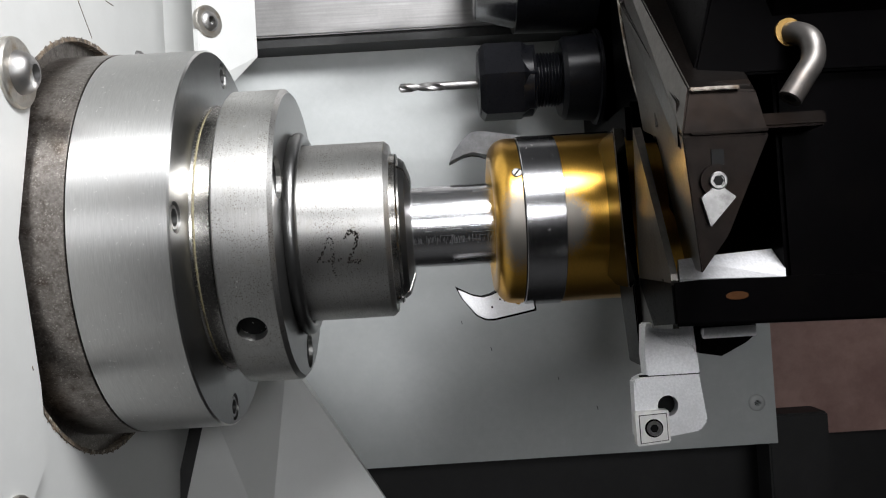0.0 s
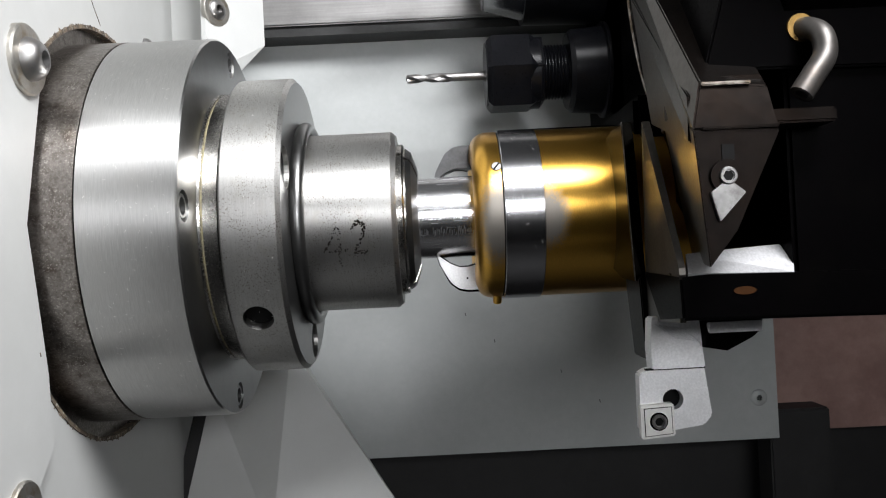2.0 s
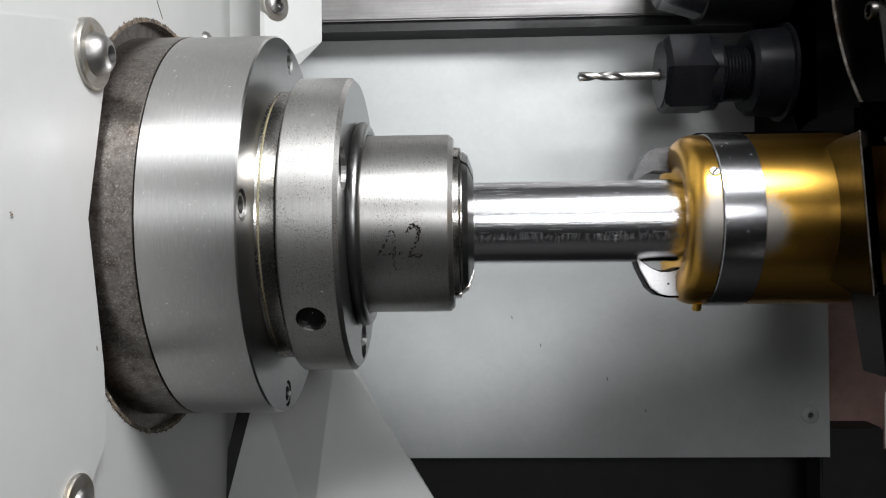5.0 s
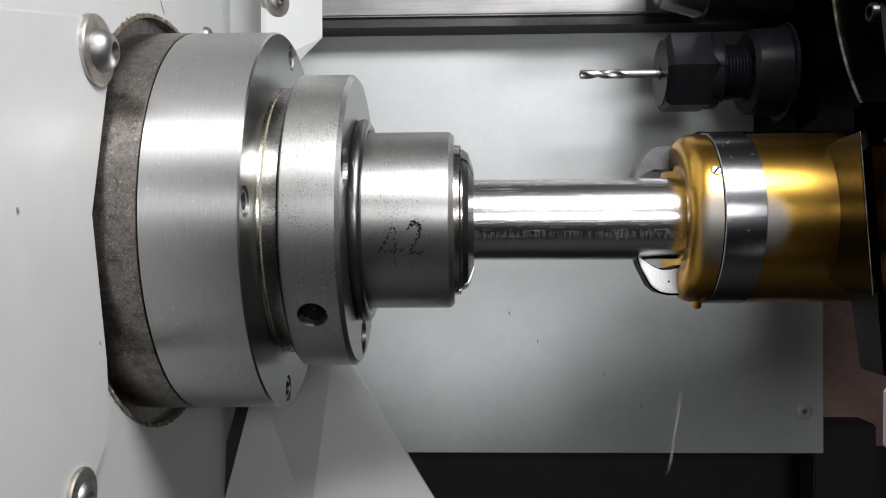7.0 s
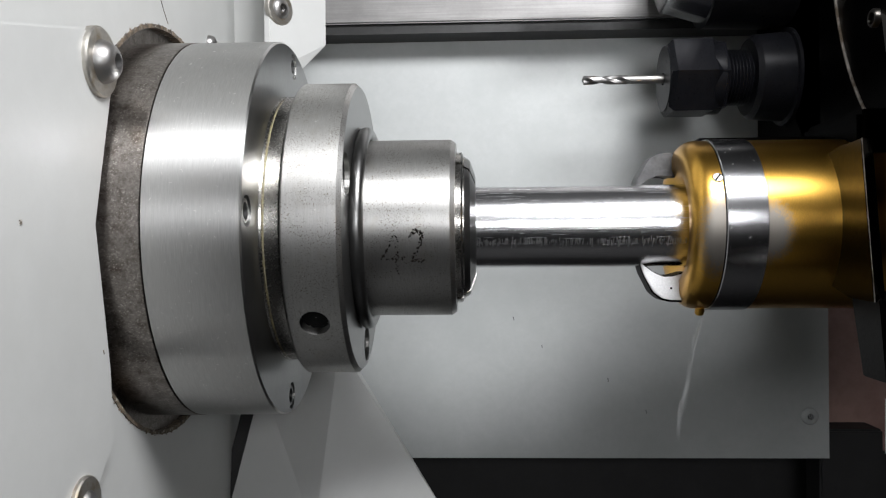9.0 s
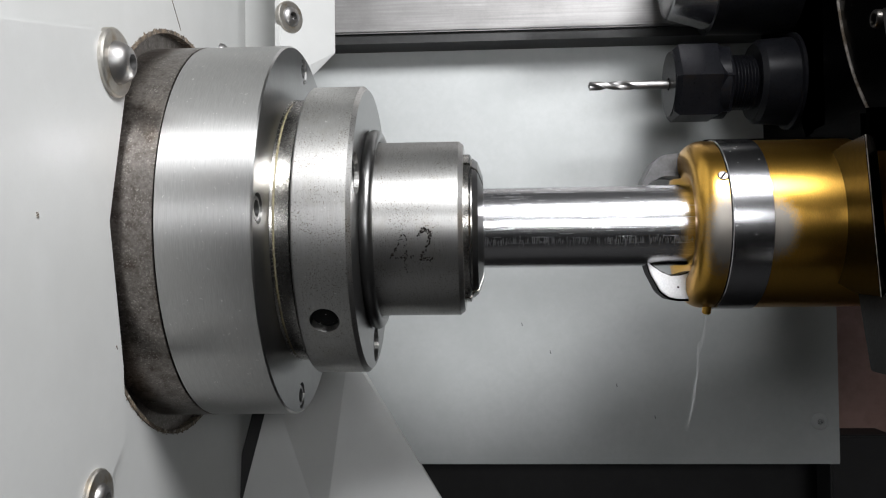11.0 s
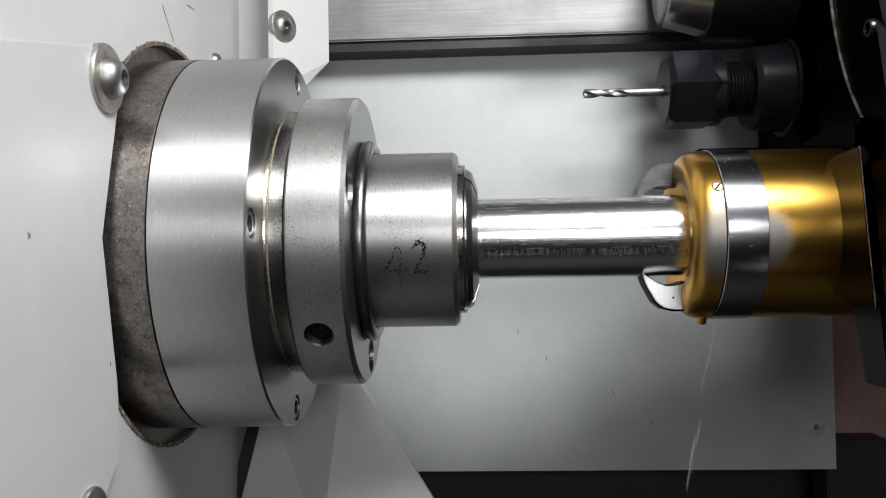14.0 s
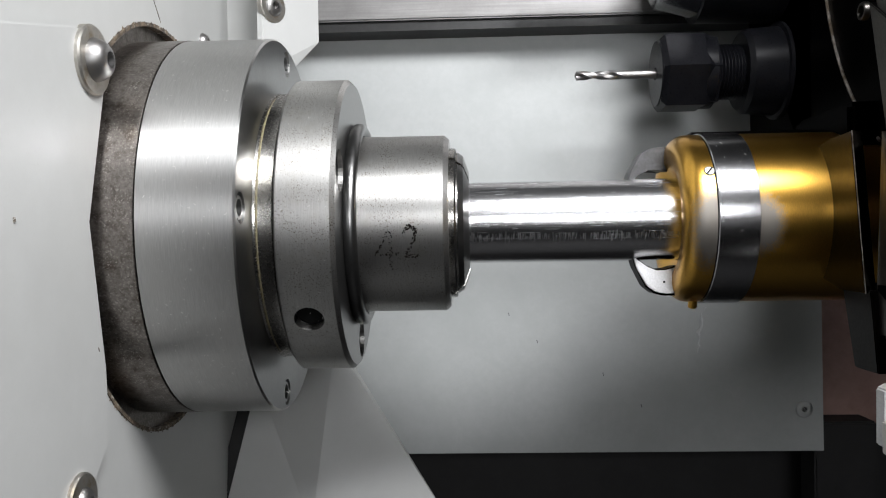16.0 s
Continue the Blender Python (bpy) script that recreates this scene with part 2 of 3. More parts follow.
def prism_x(outline, x0, x1, bevel=0.0):
    return loft([(x0, y, z) for y, z in outline], [(x1, y, z) for y, z in outline], bevel)


def box(x0, x1, y0, y1, z0, z1, bevel=0.0):
    return prism_y([(x0, z0), (x1, z0), (x1, z1), (x0, z1)], y0, y1, bevel)


def cylinder(a, b, r, seg=24, r2=None, caps=True):
    """A round bar from a to b."""
    a, b = Vector(a), Vector(b)
    turn = (b - a).to_track_quat("Z", "Y").to_matrix()
    bm = bmesh.new()
    rings = []
    for p, rr in ((a, r), (b, r if r2 is None else r2)):
        rings.append([bm.verts.new(p + turn @ Vector((rr * math.cos(2 * math.pi * k / seg), rr * math.sin(2 * math.pi * k / seg), 0))) for k in range(seg)])
    for k in range(seg):
        bm.faces.new((rings[0][k], rings[0][(k + 1) % seg], rings[1][(k + 1) % seg], rings[1][k]))
    if caps:
        bm.faces.new(rings[0][::-1])
        bm.faces.new(rings[1])
    return bm


def cut(ob, *cutters):
    """Takes the cutters' solids out of a mesh for good."""
    for bm in cutters:
        me = bpy.data.meshes.new("cutter")
        bmesh.ops.recalc_face_normals(bm, faces=bm.faces)
        bm.to_mesh(me)
        bm.free()
        c = new("cutter", me)
        c.matrix_basis = BED
        mod = ob.modifiers.new("cut", "BOOLEAN")
        mod.object, mod.operation, mod.solver = c, "DIFFERENCE", "EXACT"
        bpy.context.view_layer.update()
        done = bpy.data.meshes.new_from_object(ob.evaluated_get(bpy.context.evaluated_depsgraph_get()))
        ob.modifiers.clear()
        ob.data = done
        bpy.data.objects.remove(c)
    return ob


def dome(profile, m, seg=32):
    bm = lathe(profile, seg)
    bmesh.ops.transform(bm, matrix=m, verts=bm.verts)
    return bm


def along(p, d):
    """A pose that turns the x axis into the direction d at p."""
    return Matrix.Translation(p) @ Vector(d).to_track_quat("X", "Z").to_matrix().to_4x4()


def socket_screw(name, p, d, r, parent, label="", height=0.002, button=False, washer=0.0, star=True, mat=None):
    """A screw head with a recessed socket; its axis is d."""
    m = along(p, d)
    h = height
    if button:
        prof = [(-0.002, 0), (-0.002, r), (0.0, r)] + [(h * math.sin(a), r * (0.36 + 0.64 * math.cos(a))) for a in (0.2, 0.45, 0.7, 0.95, 1.2, 1.5)] + [(h, r * 0.36), (h * 0.3, r * 0.34), (h * 0.3, 0)]
    else:
        prof = [(-0.002, 0), (-0.002, r), (h * 0.7, r), (h, r * 0.9), (h, r * 0.66), (h * 0.2, r * 0.62), (h * 0.2, 0)]
    head = part(name, dome(prof, m), mat or SCREW, parent, label, smooth=True)
    seg = 6
    part("socket", dome([(h * 0.22, 0), (h * 0.22, r * (0.35 if button else 0.60)), (h * 0.30, r * (0.35 if button else 0.60)), (h * 0.30, 0)], m, seg), SOCKET, head)
    if washer:
        part("washer", dome([(-0.0012, r * 0.5), (-0.0012, washer), (0.0010, washer), (0.0015, washer * 0.95), (0.0015, r * 0.5)], m, 48), WASHER, head, "stained steel washer", smooth=True)
    return head


# ---- the machine's enclosure ----
def enclosure():
    # an unseen box added round the bed for bounced light and dark reflections
    w = thing("back_wall", "grey painted sheet enclosure behind the bed", "wall", kind="structure")
    part("sheet", box(-0.5, 0.9, 0.42, 0.44, -0.6, 0.75), COAT, w)
    w = thing("wall_left", "pale painted sheet of the machine enclosure", "wall", kind="structure")
    part("sheet", box(-0.52, -0.5, -0.72, 0.42, -0.6, 0.75), COAT, w)
    w = thing("wall_right", "grey painted sheet of the machine enclosure", "wall", kind="structure")
    part("sheet", box(0.9, 0.92, -0.72, 0.42, -0.6, 0.75), COAT, w)
    w = thing("ceiling", "grey painted top of the machine enclosure", "ceiling", kind="structure")
    part("sheet", box(-0.5, 0.9, -0.72, 0.42, 0.75, 0.77), COAT, w)
    w = thing("wall_front", "unseen dark sheet closing the enclosure at the front", "wall", kind="structure")
    part("sheet", box(-0.5, 0.9, -0.74, -0.72, -0.6, 0.75), DARK, w)
    w = thing("floor", "dark chip tray under the spindle", "floor", kind="structure")
    part("tray", box(-0.5, 0.9, -0.72, 0.42, -0.62, -0.6), DARK, w)


def circle(r, n, cy=0.0, cz=0.0, a0=0.0):
    return [(cy + r * math.cos(a0 + 2 * math.pi * k / n), cz + r * math.sin(a0 + 2 * math.pi * k / n)) for k in range(n)]


def headstock():
    # recessed headstock wall with the round spindle opening
    w = thing("headstock_wall", "white painted steel headstock wall with round opening and scratches", "wall", kind="structure")
    sheet = part("panel", box(-0.051, -0.047, -0.145, 0.42, -0.55, 0.7), WHITE, w)
    cut(sheet, lathe([(-0.06, 0), (-0.06, 0.0768), (-0.04, 0.0768), (-0.04, 0)], 96))
    part("opening_edge", lathe([(-0.0512, 0.0758), (-0.0512, 0.0768), (-0.0466, 0.0772), (-0.0466, 0.0758)], 96), RUST, w, "rusty rim of the round opening", smooth=True)
    rnd = random.Random(31)
    flakes = bmesh.new()
    for k in range(220):
        a, rr = rnd.uniform(0, 2 * math.pi), 0.0770 + abs(rnd.gauss(0, 0.0003))
        m = Matrix.Translation((-0.0469, -rr * math.cos(a), rr * math.sin(a))) @ Matrix.Rotation(rnd.uniform(0, 3.1), 4, "X") @ Matrix.Diagonal((0.0004, rnd.uniform(0.0004, 0.0012), rnd.uniform(0.0003, 0.0008), 1))
        bmesh.ops.create_icosphere(flakes, subdivisions=1, radius=0.6, matrix=m)
    part("chipped_paint", flakes, RUST, w, "chipped paint round the opening")
    part("side_sheet", box(-0.0470, -0.0185, 0.084, 0.086, 0.060, 0.250), WHITE, w)
    part("spindle_collar", lathe([(-0.058, 0.0690), (-0.058, 0.0766), (-0.0502, 0.0766), (-0.0498, 0.0762), (-0.0498, 0.0690)], 96), STEEL_RUST, w, "dark steel collar round the spindle", smooth=True)
    back = part("spindle_housing", lathe([(-0.09, 0), (-0.09, 0.12), (-0.075, 0.12), (-0.075, 0)], 48), DARK, w)
    for a, b in (((-0.014, 0.090), (-0.003, 0.079)), ((-0.010, 0.086), (-0.006, 0.082)), ((-0.045, 0.094), (-0.038, 0.104)), ((0.012, 0.0985), (0.02, 0.099))):
        part("scratch", cylinder((-0.0470, a[0], a[1]), (-0.0470, b[0], b[1]), 0.00022, 6), RUST, w)
    socket_screw("button_screw", (-0.047, 0.046, 0.0835), (1, 0, 0), 0.004, w, button=True, height=0.003)

    # proud cover plate on the operator's side
    c = thing("headstock_cover", "white painted steel cover plate with button screws and washers", "cover plate")
    out = [(-0.150, 0.0407), (-0.0750, 0.0582), (-0.0672, 0.0580), (-0.0625, 0.0530), (-0.0615, 0.0460), (-0.0655, 0.0378), (-0.0757, 0.0), (-0.0650, -0.0445), (-0.0640, -0.066), (-0.0642, -0.068),
           (-0.0770, -0.0790), (-0.0810, -0.16), (-0.150, -0.16)]
    cy, cz = -0.105, -0.05
    # thin dark sheet added to draw the plate's gap shadow on the wall
    part("shadow_sheet", prism_x([(cy + (y - cy) * 1.008, cz + (z - cz) * 0.990) for y, z in out], -0.0468, -0.0457), DARK, c, "thin dark sheet for the gap shadow behind the plate")
    part("plate", prism_x(out, -0.0456, -0.0420, 0.0007), WHITE, c)
    socket_screw("button_screw", (-0.0420, -0.0722, 0.0487), (1, 0, 0), 0.0068, c, "domed steel button screw", button=True, height=0.0062, washer=0.0106)
    socket_screw("button_screw", (-0.0420, -0.0838, -0.0805), (1, 0, 0), 0.0046, c, "domed steel button screw", button=True, height=0.0036, washer=0.0084)
    for z in (0.04, -0.10):
        part("spacer", cylinder((-0.0475, -0.12, z), (-0.0450, -0.12, z), 0.006, 16), SCREW, c)
    part("paint_chip", cylinder((-0.0421, -0.0705, -0.0378), (-0.0421, -0.0700, -0.0390), 0.0003, 6), RUST, c)
    part("paint_chip", cylinder((-0.0421, -0.1150, -0.0000), (-0.0421, -0.1148, -0.0012), 0.0006, 6), RUST, c)

    # white bracket sheet above the chuck
    b = thing("guard_bracket", "white painted folded sheet bracket with a button screw", "bracket")
    part("sheet", loft([(-0.0195, 0.0445, 0.25), (-0.0195, 0.0445, 0.070), (-0.0085, 0.060, 0.0745), (0.0012, 0.0685, 0.0878), (0.0010, 0.0685, 0.25)],
                       [(-0.0225, 0.0455, 0.25), (-0.0225, 0.0455, 0.070), (-0.0115, 0.061, 0.0745), (-0.0014, 0.0695, 0.0878), (-0.0014, 0.0695, 0.25)], 0.0004), WHITE, b)
    d = Vector((0.82, -0.57, 0)).normalized()
    socket_screw("button_screw", (-0.0165, 0.0490, 0.0995), d, 0.0050, b, button=True, height=0.0032, washer=0.0072)


def bed():
    p = thing("bed_cover", "grey metal cover sheet over the slanted bed", "cover plate", kind="structure")
    part("sheet", box(-0.2, 0.256, 0.128, 0.133, -0.1207, 0.118), PLATE, p)
    socket_screw("button_screw", (0.2460, 0.128, -0.0985), (0, -1, 0), 0.0045, p, button=True, height=0.0012, mat=PLATE)
    for q in ((0.105, -0.060), (0.14, -0.078), (0.09, -0.045), (0.16, -0.095)):
        part("speck", cylinder((q[0], 0.1278, q[1]), (q[0] + 0.0004, 0.1278, q[1] - 0.0018), 0.00025, 6), COAT, p)
    r = thing("guide_rail", "brushed steel guide rail along the bed", "rail", kind="structure")
    part("beam", box(-0.2, 0.6, 0.108, 0.16, 0.1085, 0.30, 0.0008), RAIL, r)
    part("wiper_strip", box(-0.2, 0.6, 0.1105, 0.14, 0.1035, 0.1083), RUBBER, r)
    s = thing("side_panel", "red-brown painted panel beside the bed cover", "panel", kind="structure")
    part("sheet", box(0.2562, 0.6, 0.150, 0.156, -0.122, 0.118), RED, s)
    part("ledge", box(0.252, 0.285, 0.130, 0.150, -0.20, -0.106, 0.001), DARK, s)
    u = thing("sump_wall", "dark chip sump wall below the bed cover", "wall", kind="structure")
    part("sheet", box(-0.5, 0.9, 0.17, 0.18, -0.6, -0.10), DARK, u)
    # sloping chip guard below the chuck
    g = thing("chip_guard", "pale sloping sheet chip guard below the chuck", "guard", kind="structure")
    part("outer_leaf", loft([(-0.0003, 0.105, -0.057), (-0.0007, 0.122, -0.0589), (0.0594, 0.1, -0.151), (-0.0088, 0.08, -0.1445)],
                            [(-0.0013, 0.108, -0.058), (-0.0017, 0.125, -0.0599), (0.0584, 0.103, -0.152), (-0.0098, 0.083, -0.1455)]), WHITE, g)
    part("inner_leaf", loft([(-0.0333, 0.078, -0.0715), (-0.0003, 0.105, -0.057), (-0.0088, 0.08, -0.1445), (-0.0498, 0.068, -0.1407)],
                            [(-0.0343, 0.081, -0.0725), (-0.0013, 0.108, -0.058), (-0.0098, 0.083, -0.1455), (-0.0508, 0.071, -0.1417)]), WHITE, g)
    # a dark strip stands in for the shadow between guard and wall
    part("gap_shadow", loft([(-0.0395, 0.078, -0.0715), (-0.0335, 0.078, -0.0715), (-0.0500, 0.068, -0.1407), (-0.0560, 0.068, -0.1407)],
                            [(-0.0395, 0.083, -0.0715), (-0.0335, 0.083, -0.0715), (-0.0500, 0.073, -0.1407), (-0.0560, 0.073, -0.1407)]), DARK, g, "dark strip for the shadow in the gap beside the guard")


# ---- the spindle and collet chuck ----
def darken_ends(ob, least=0.95):
    """Gives the end faces a darker steel: the shade on them is put into the colour."""
    ob.data.materials.append(STEEL_DIM)
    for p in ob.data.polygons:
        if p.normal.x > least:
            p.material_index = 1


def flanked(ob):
    """Gives the sides that face the chuck a paler steel: bounced light put into the colour."""
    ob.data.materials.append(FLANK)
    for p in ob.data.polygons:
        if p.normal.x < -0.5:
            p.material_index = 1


def chuck():
    c = thing("collet_chuck", "worn steel lathe collet chuck bolted to the spindle nose", "chuck")
    turned("spindle_flange", [(-0.074, 0.02), (-0.074, 0.0702), (-0.0313, 0.0702), (-0.0311, 0.0700), (-0.0311, 0.02)], STEEL_RUST, c, "dark oxidised steel spindle flange", 128)
    adaptor = turned("adaptor", [(-0.0307, 0.02), (-0.0307, 0.0699), (-0.0306, 0.0700), (-0.0006, 0.0700), (0.0, 0.0694), (0.0, 0.02)], STEEL, c, "turned steel adaptor flange", 160)
    bores, rs, th = [], 0.0635, 0.0644
    for k in range(4):
        a = th + k * math.pi / 2
        y, z = -rs * math.cos(a), rs * math.sin(a)
        bores.append(cylinder((0.002, y, z), (-0.007, y, z), 0.0050, 28))
    cut(adaptor, *bores)
    darken_ends(adaptor)
    for k in range(4):
        a = th + k * math.pi / 2
        socket_screw("cap_screw", (-0.0034, -rs * math.cos(a), rs * math.sin(a)), (1, 0, 0), 0.0042, adaptor, height=0.003, mat=STEEL_DIM)
    turned("neck", [(-0.001, 0.02), (-0.001, 0.0505), (0.0008, 0.0500), (0.0011, 0.0488), (0.0014, 0.0488), (0.0017, 0.0500), (0.0063, 0.0500), (0.0063, 0.0400), (0.0095, 0.0400), (0.0095, 0.02)], STEEL_POLISH, c, "polished steel neck with a yellowed seam", 128)
    turned("seam_bead", [(0.0010, 0.0480), (0.0010, 0.0494), (0.0015, 0.0494), (0.0015, 0.0480)], BEAD, c, "yellowed sealing bead", 128)
    body = turned("chuck_body", [(0.0078, 0.02), (0.0078, 0.0540), (0.0084, 0.0546), (0.0260, 0.0546), (0.0275, 0.0531), (0.0275, 0.02)], STEEL_SPECK, c, "speckled steel collet chuck body", 160)
    h = Vector((0.0169, -0.0448, -0.0333))
    n = Vector((0, h.y, h.z)).normalized()
    holes = [cylinder(h + n * 0.01, h - n * 0.016, 0.0051, 32)]
    for a in (0.39, 0.39 + 2 * math.pi / 3, 0.39 - 2 * math.pi / 3):
        y, z = -0.0450 * math.cos(a), 0.0450 * math.sin(a)
        holes.append(cylinder((0.035, y, z), (0.016, y, z), 0.0072, 32))
    cut(body, *holes)
    darken_ends(body)
    # near-black fillers, added to paint the shade deep in the holes
    part("hole_shade", cylinder(h - n * 0.0045, h - n * 0.0155, 0.0049, 28), SOCKET, body)
    for a in (0.39, 0.39 + 2 * math.pi / 3, 0.39 - 2 * math.pi / 3):
        y, z = -0.0450 * math.cos(a), 0.0450 * math.sin(a)
        part("hole_shade", cylinder((0.0258, y, z), (0.0165, y, z), 0.0070, 28), SOCKET, body)
    ring = [(0.0296 + 0.0026 * math.cos(t), 0.0358 + 0.0026 * math.sin(t)) for t in [2 * math.pi * k / 16 for k in range(16)]]
    turned("seal_ring", ring, STEEL_DIM, c, "rounded dark steel retaining ring", 96)
    turned("nose", [(0.0270, 0.018), (0.0270, 0.0333), (0.0615, 0.0333), (0.0632, 0.0318), (0.0632, 0.018)], STEEL_SPECK, c, "steel collet nose with etched marks", 128)
    collet = turned("collet", [(0.0600, 0.0156), (0.0600, 0.0285), (0.0652, 0.0285), (0.0658, 0.0279), (0.0658, 0.0268), (0.0664, 0.0268), (0.0684, 0.0254), (0.0703, 0.0198), (0.0705, 0.0190), (0.0705, 0.0156)], STEEL_POLISH, c, "bright steel collet with slits", 128)
    slits = []
    for k in range(3):
        a = -1.17 + k * 2 * math.pi / 3
        m = Matrix.Rotation(-a, 4, "X")
        s = box(0.0615, 0.075, -0.04, -0.01, -0.0008, 0.0008)
        bmesh.ops.transform(s, matrix=m, verts=s.verts)
        slits.append(s)
    cut(collet, *slits)
    darken_ends(collet, 0.25)
    rnd = random.Random(21)
    for host, r, x0, x1, n in ((adaptor, 0.0700, -0.029, -0.002, 230), (body, 0.0546, 0.009, 0.025, 70)):
        bm = bmesh.new()
        for k in range(n):
            a = rnd.uniform(-1.1, 1.1)
            m = Matrix.Rotation(-a, 4, "X") @ Matrix.Translation((rnd.uniform(x0, x1), -r, 0)) @ Matrix.Rotation(rnd.uniform(0, 3.1), 4, "Y") @ Matrix.Diagonal((rnd.uniform(0.0001, 0.0010), 0.00008, rnd.uniform(0.00008, 0.00022), 1))
            bmesh.ops.create_cube(bm, size=1.0, matrix=m)
        part("surface_nick", bm, NICK, host, "small bright nicks")
    # etched marks, as bars that follow the nose
    strokes = [((0.0380, -0.0112), (0.0428, -0.0028)), ((0.0380, -0.0112), (0.0455, -0.0114)), ((0.0432, -0.0040), (0.0432, -0.0160)), ((0.0478, -0.0038), (0.0498, -0.0016)),
               ((0.0498, -0.0016), (0.0520, -0.0030)), ((0.0520, -0.0030), (0.0514, -0.0065)), ((0.0514, -0.0065), (0.0484, -0.0120)), ((0.0484, -0.0120), (0.0530, -0.0122))]
    rnd = random.Random(4)
    for (xa, za), (xb, zb) in strokes:
        bm = bmesh.new()
        steps = 25
        for k in range(steps):
            u = k / (steps - 1)
            x, z = xa + (xb - xa) * u + rnd.uniform(-5e-4, 5e-4), za + (zb - za) * u + rnd.uniform(-6e-4, 6e-4)
            y = -math.sqrt(0.03335 ** 2 - z * z)
            r = rnd.uniform(0.00011, 0.00028)
            bmesh.ops.create_icosphere(bm, subdivisions=1, radius=r, matrix=Matrix.Translation((x, y, z)) @ Matrix.Diagonal((1.4, 0.35, 1.4, 1)))
        part("etched_stroke", bm, ETCH, c)


def bar_stock():
    b = thing("bar_stock", "bright drawn aluminium bar held in the collet", "metal bar")
    turned("bar", [(-0.03, 0), (-0.03, 0.0154), (0.1292, 0.0154), (0.130, 0.0147), (0.130, 0)], BAR, b, "", 96)
    rnd = random.Random(7)
    bm = bmesh.new()
    for k in range(420):
        x, a = rnd.uniform(0.012, 0.128), -0.40 + rnd.gauss(0, 0.035)
        m = Matrix.Rotation(-a, 4, "X") @ Matrix.Translation((x, -0.0154, 0)) @ Matrix.Diagonal((rnd.uniform(0.00006, 0.00022), 0.00004, rnd.uniform(0.0006, 0.0026), 1))
        bmesh.ops.create_cube(bm, size=1.0, matrix=m)
    part("scuff_band", bm, BAR_DULL, b, "dull scuff marks along the bar")
    bm = bmesh.new()
    for k in range(130):
        x, a = rnd.uniform(0.005, 0.126), rnd.uniform(-0.5, 1.2)
        m = Matrix.Rotation(-a, 4, "X") @ Matrix.Translation((x, -0.0154, 0)) @ Matrix.Diagonal((rnd.uniform(0.001, 0.009), 0.00004, 0.00009, 1))
        bmesh.ops.create_cube(bm, size=1.0, matrix=m)
    part("draw_mark", bm, BAR_DULL, b, "fine lengthwise scratches")
    return b


# ---- the turret and its tools ----
def turret():
    t = thing("tool_turret", "black oxidised lathe tool turret with bolted tool blocks", "turret")
    cy, cz = -0.03, 0.112
    turned("disc", [(0.160, 0), (0.160, 0.112), (0.162, 0.116), (0.250, 0.116), (0.252, 0.11), (0.252, 0)], BLACK, t, "black turret disc", 96, cy, cz)
    turned("housing", [(0.2525, 0), (0.2525, 0.100), (0.56, 0.100), (0.56, 0)], BLACK, t, "black turret housing", 64, cy, cz)
    part("upper_mount", box(0.160, 0.200, 0.035, 0.115, 0.034, 0.16, 0.002), BLACK, t)
    part("rear_mount", box(0.150, 0.200, -0.02, 0.030, -0.027, 0.040, 0.002), BLACK, t)
    # lower block with an open pocket
    blk = part("tool_block", loft([(0.1415, -0.120, -0.0228), (0.210, -0.120, -0.0240), (0.210, -0.120, -0.0350), (0.134, -0.120, -0.0335), (0.1336, -0.120, -0.0226)],
                                  [(0.1480, -0.050, -0.0228), (0.210, -0.050, -0.0240), (0.210, -0.050, -0.0400), (0.1430, -0.050, -0.0395), (0.1430, -0.050, -0.0226)], 0.0006), BLACK, t, "black steel tool block")
    part("side_cheek", loft([(0.1336, -0.120, -0.0226), (0.1336, -0.120, -0.0210), (0.1425, -0.060, 0.0215), (0.1425, -0.058, 0.0240), (0.1425, -0.052, -0.0390), (0.1350, -0.114, -0.0345)],
                            [(0.1352, -0.120, -0.0226), (0.1352, -0.120, -0.0210), (0.1450, -0.060, 0.0215), (0.1450, -0.058, 0.0240), (0.1450, -0.052, -0.0390), (0.1365, -0.114, -0.0345)]), FLANK, blk, "worn grey side cheek")
    part("wedge_face", loft([(0.1358, -0.1198, -0.0224), (0.1610, -0.1198, -0.0232), (0.1652, -0.110, -0.0163), (0.1490, -0.110, -0.0171), (0.1384, -0.110, -0.0178)],
                            [(0.1358, -0.116, -0.0300), (0.1610, -0.116, -0.0300), (0.1652, -0.104, -0.0300), (0.1490, -0.104, -0.0300), (0.1395, -0.104, -0.0300)]), SHELF, blk, "bright milled wedge face")
    # the puller's slanted backing plate, with a worn near edge and a leaf below
    plate = [(0.1390, y, z) for y, z in ((-0.0452, 0.0262), (-0.0530, -0.0260), (-0.0340, -0.0255), (-0.0300, -0.0240), (-0.0100, -0.0200), (-0.0100, 0.0230), (-0.0300, 0.0255))]
    fl = part("flange_plate", loft(plate, [(x + 0.004, y + 0.0008, z) for x, y, z in plate], 0.0004), FLANGE, t, "glossy black oxide puller plate")
    part("flange_edge", cylinder(Vector(plate[0]) + Vector((0.0002, -0.0001, 0)), Vector(plate[1]) + Vector((0.0002, -0.0001, 0)), 0.00018, 8), EDGE, fl, "bright worn edge of the plate")
    leaf = [(0.1402, -0.0345, -0.0250), (0.1402, -0.0425, -0.0505), (0.1402, -0.0580, -0.0505), (0.1402, -0.0540, -0.0250)]
    part("side_leaf", loft(leaf, [(x + 0.0035, y, z) for x, y, z in leaf], 0.0004), TOOL_GREY, t, "grey lower leaf of the plate")
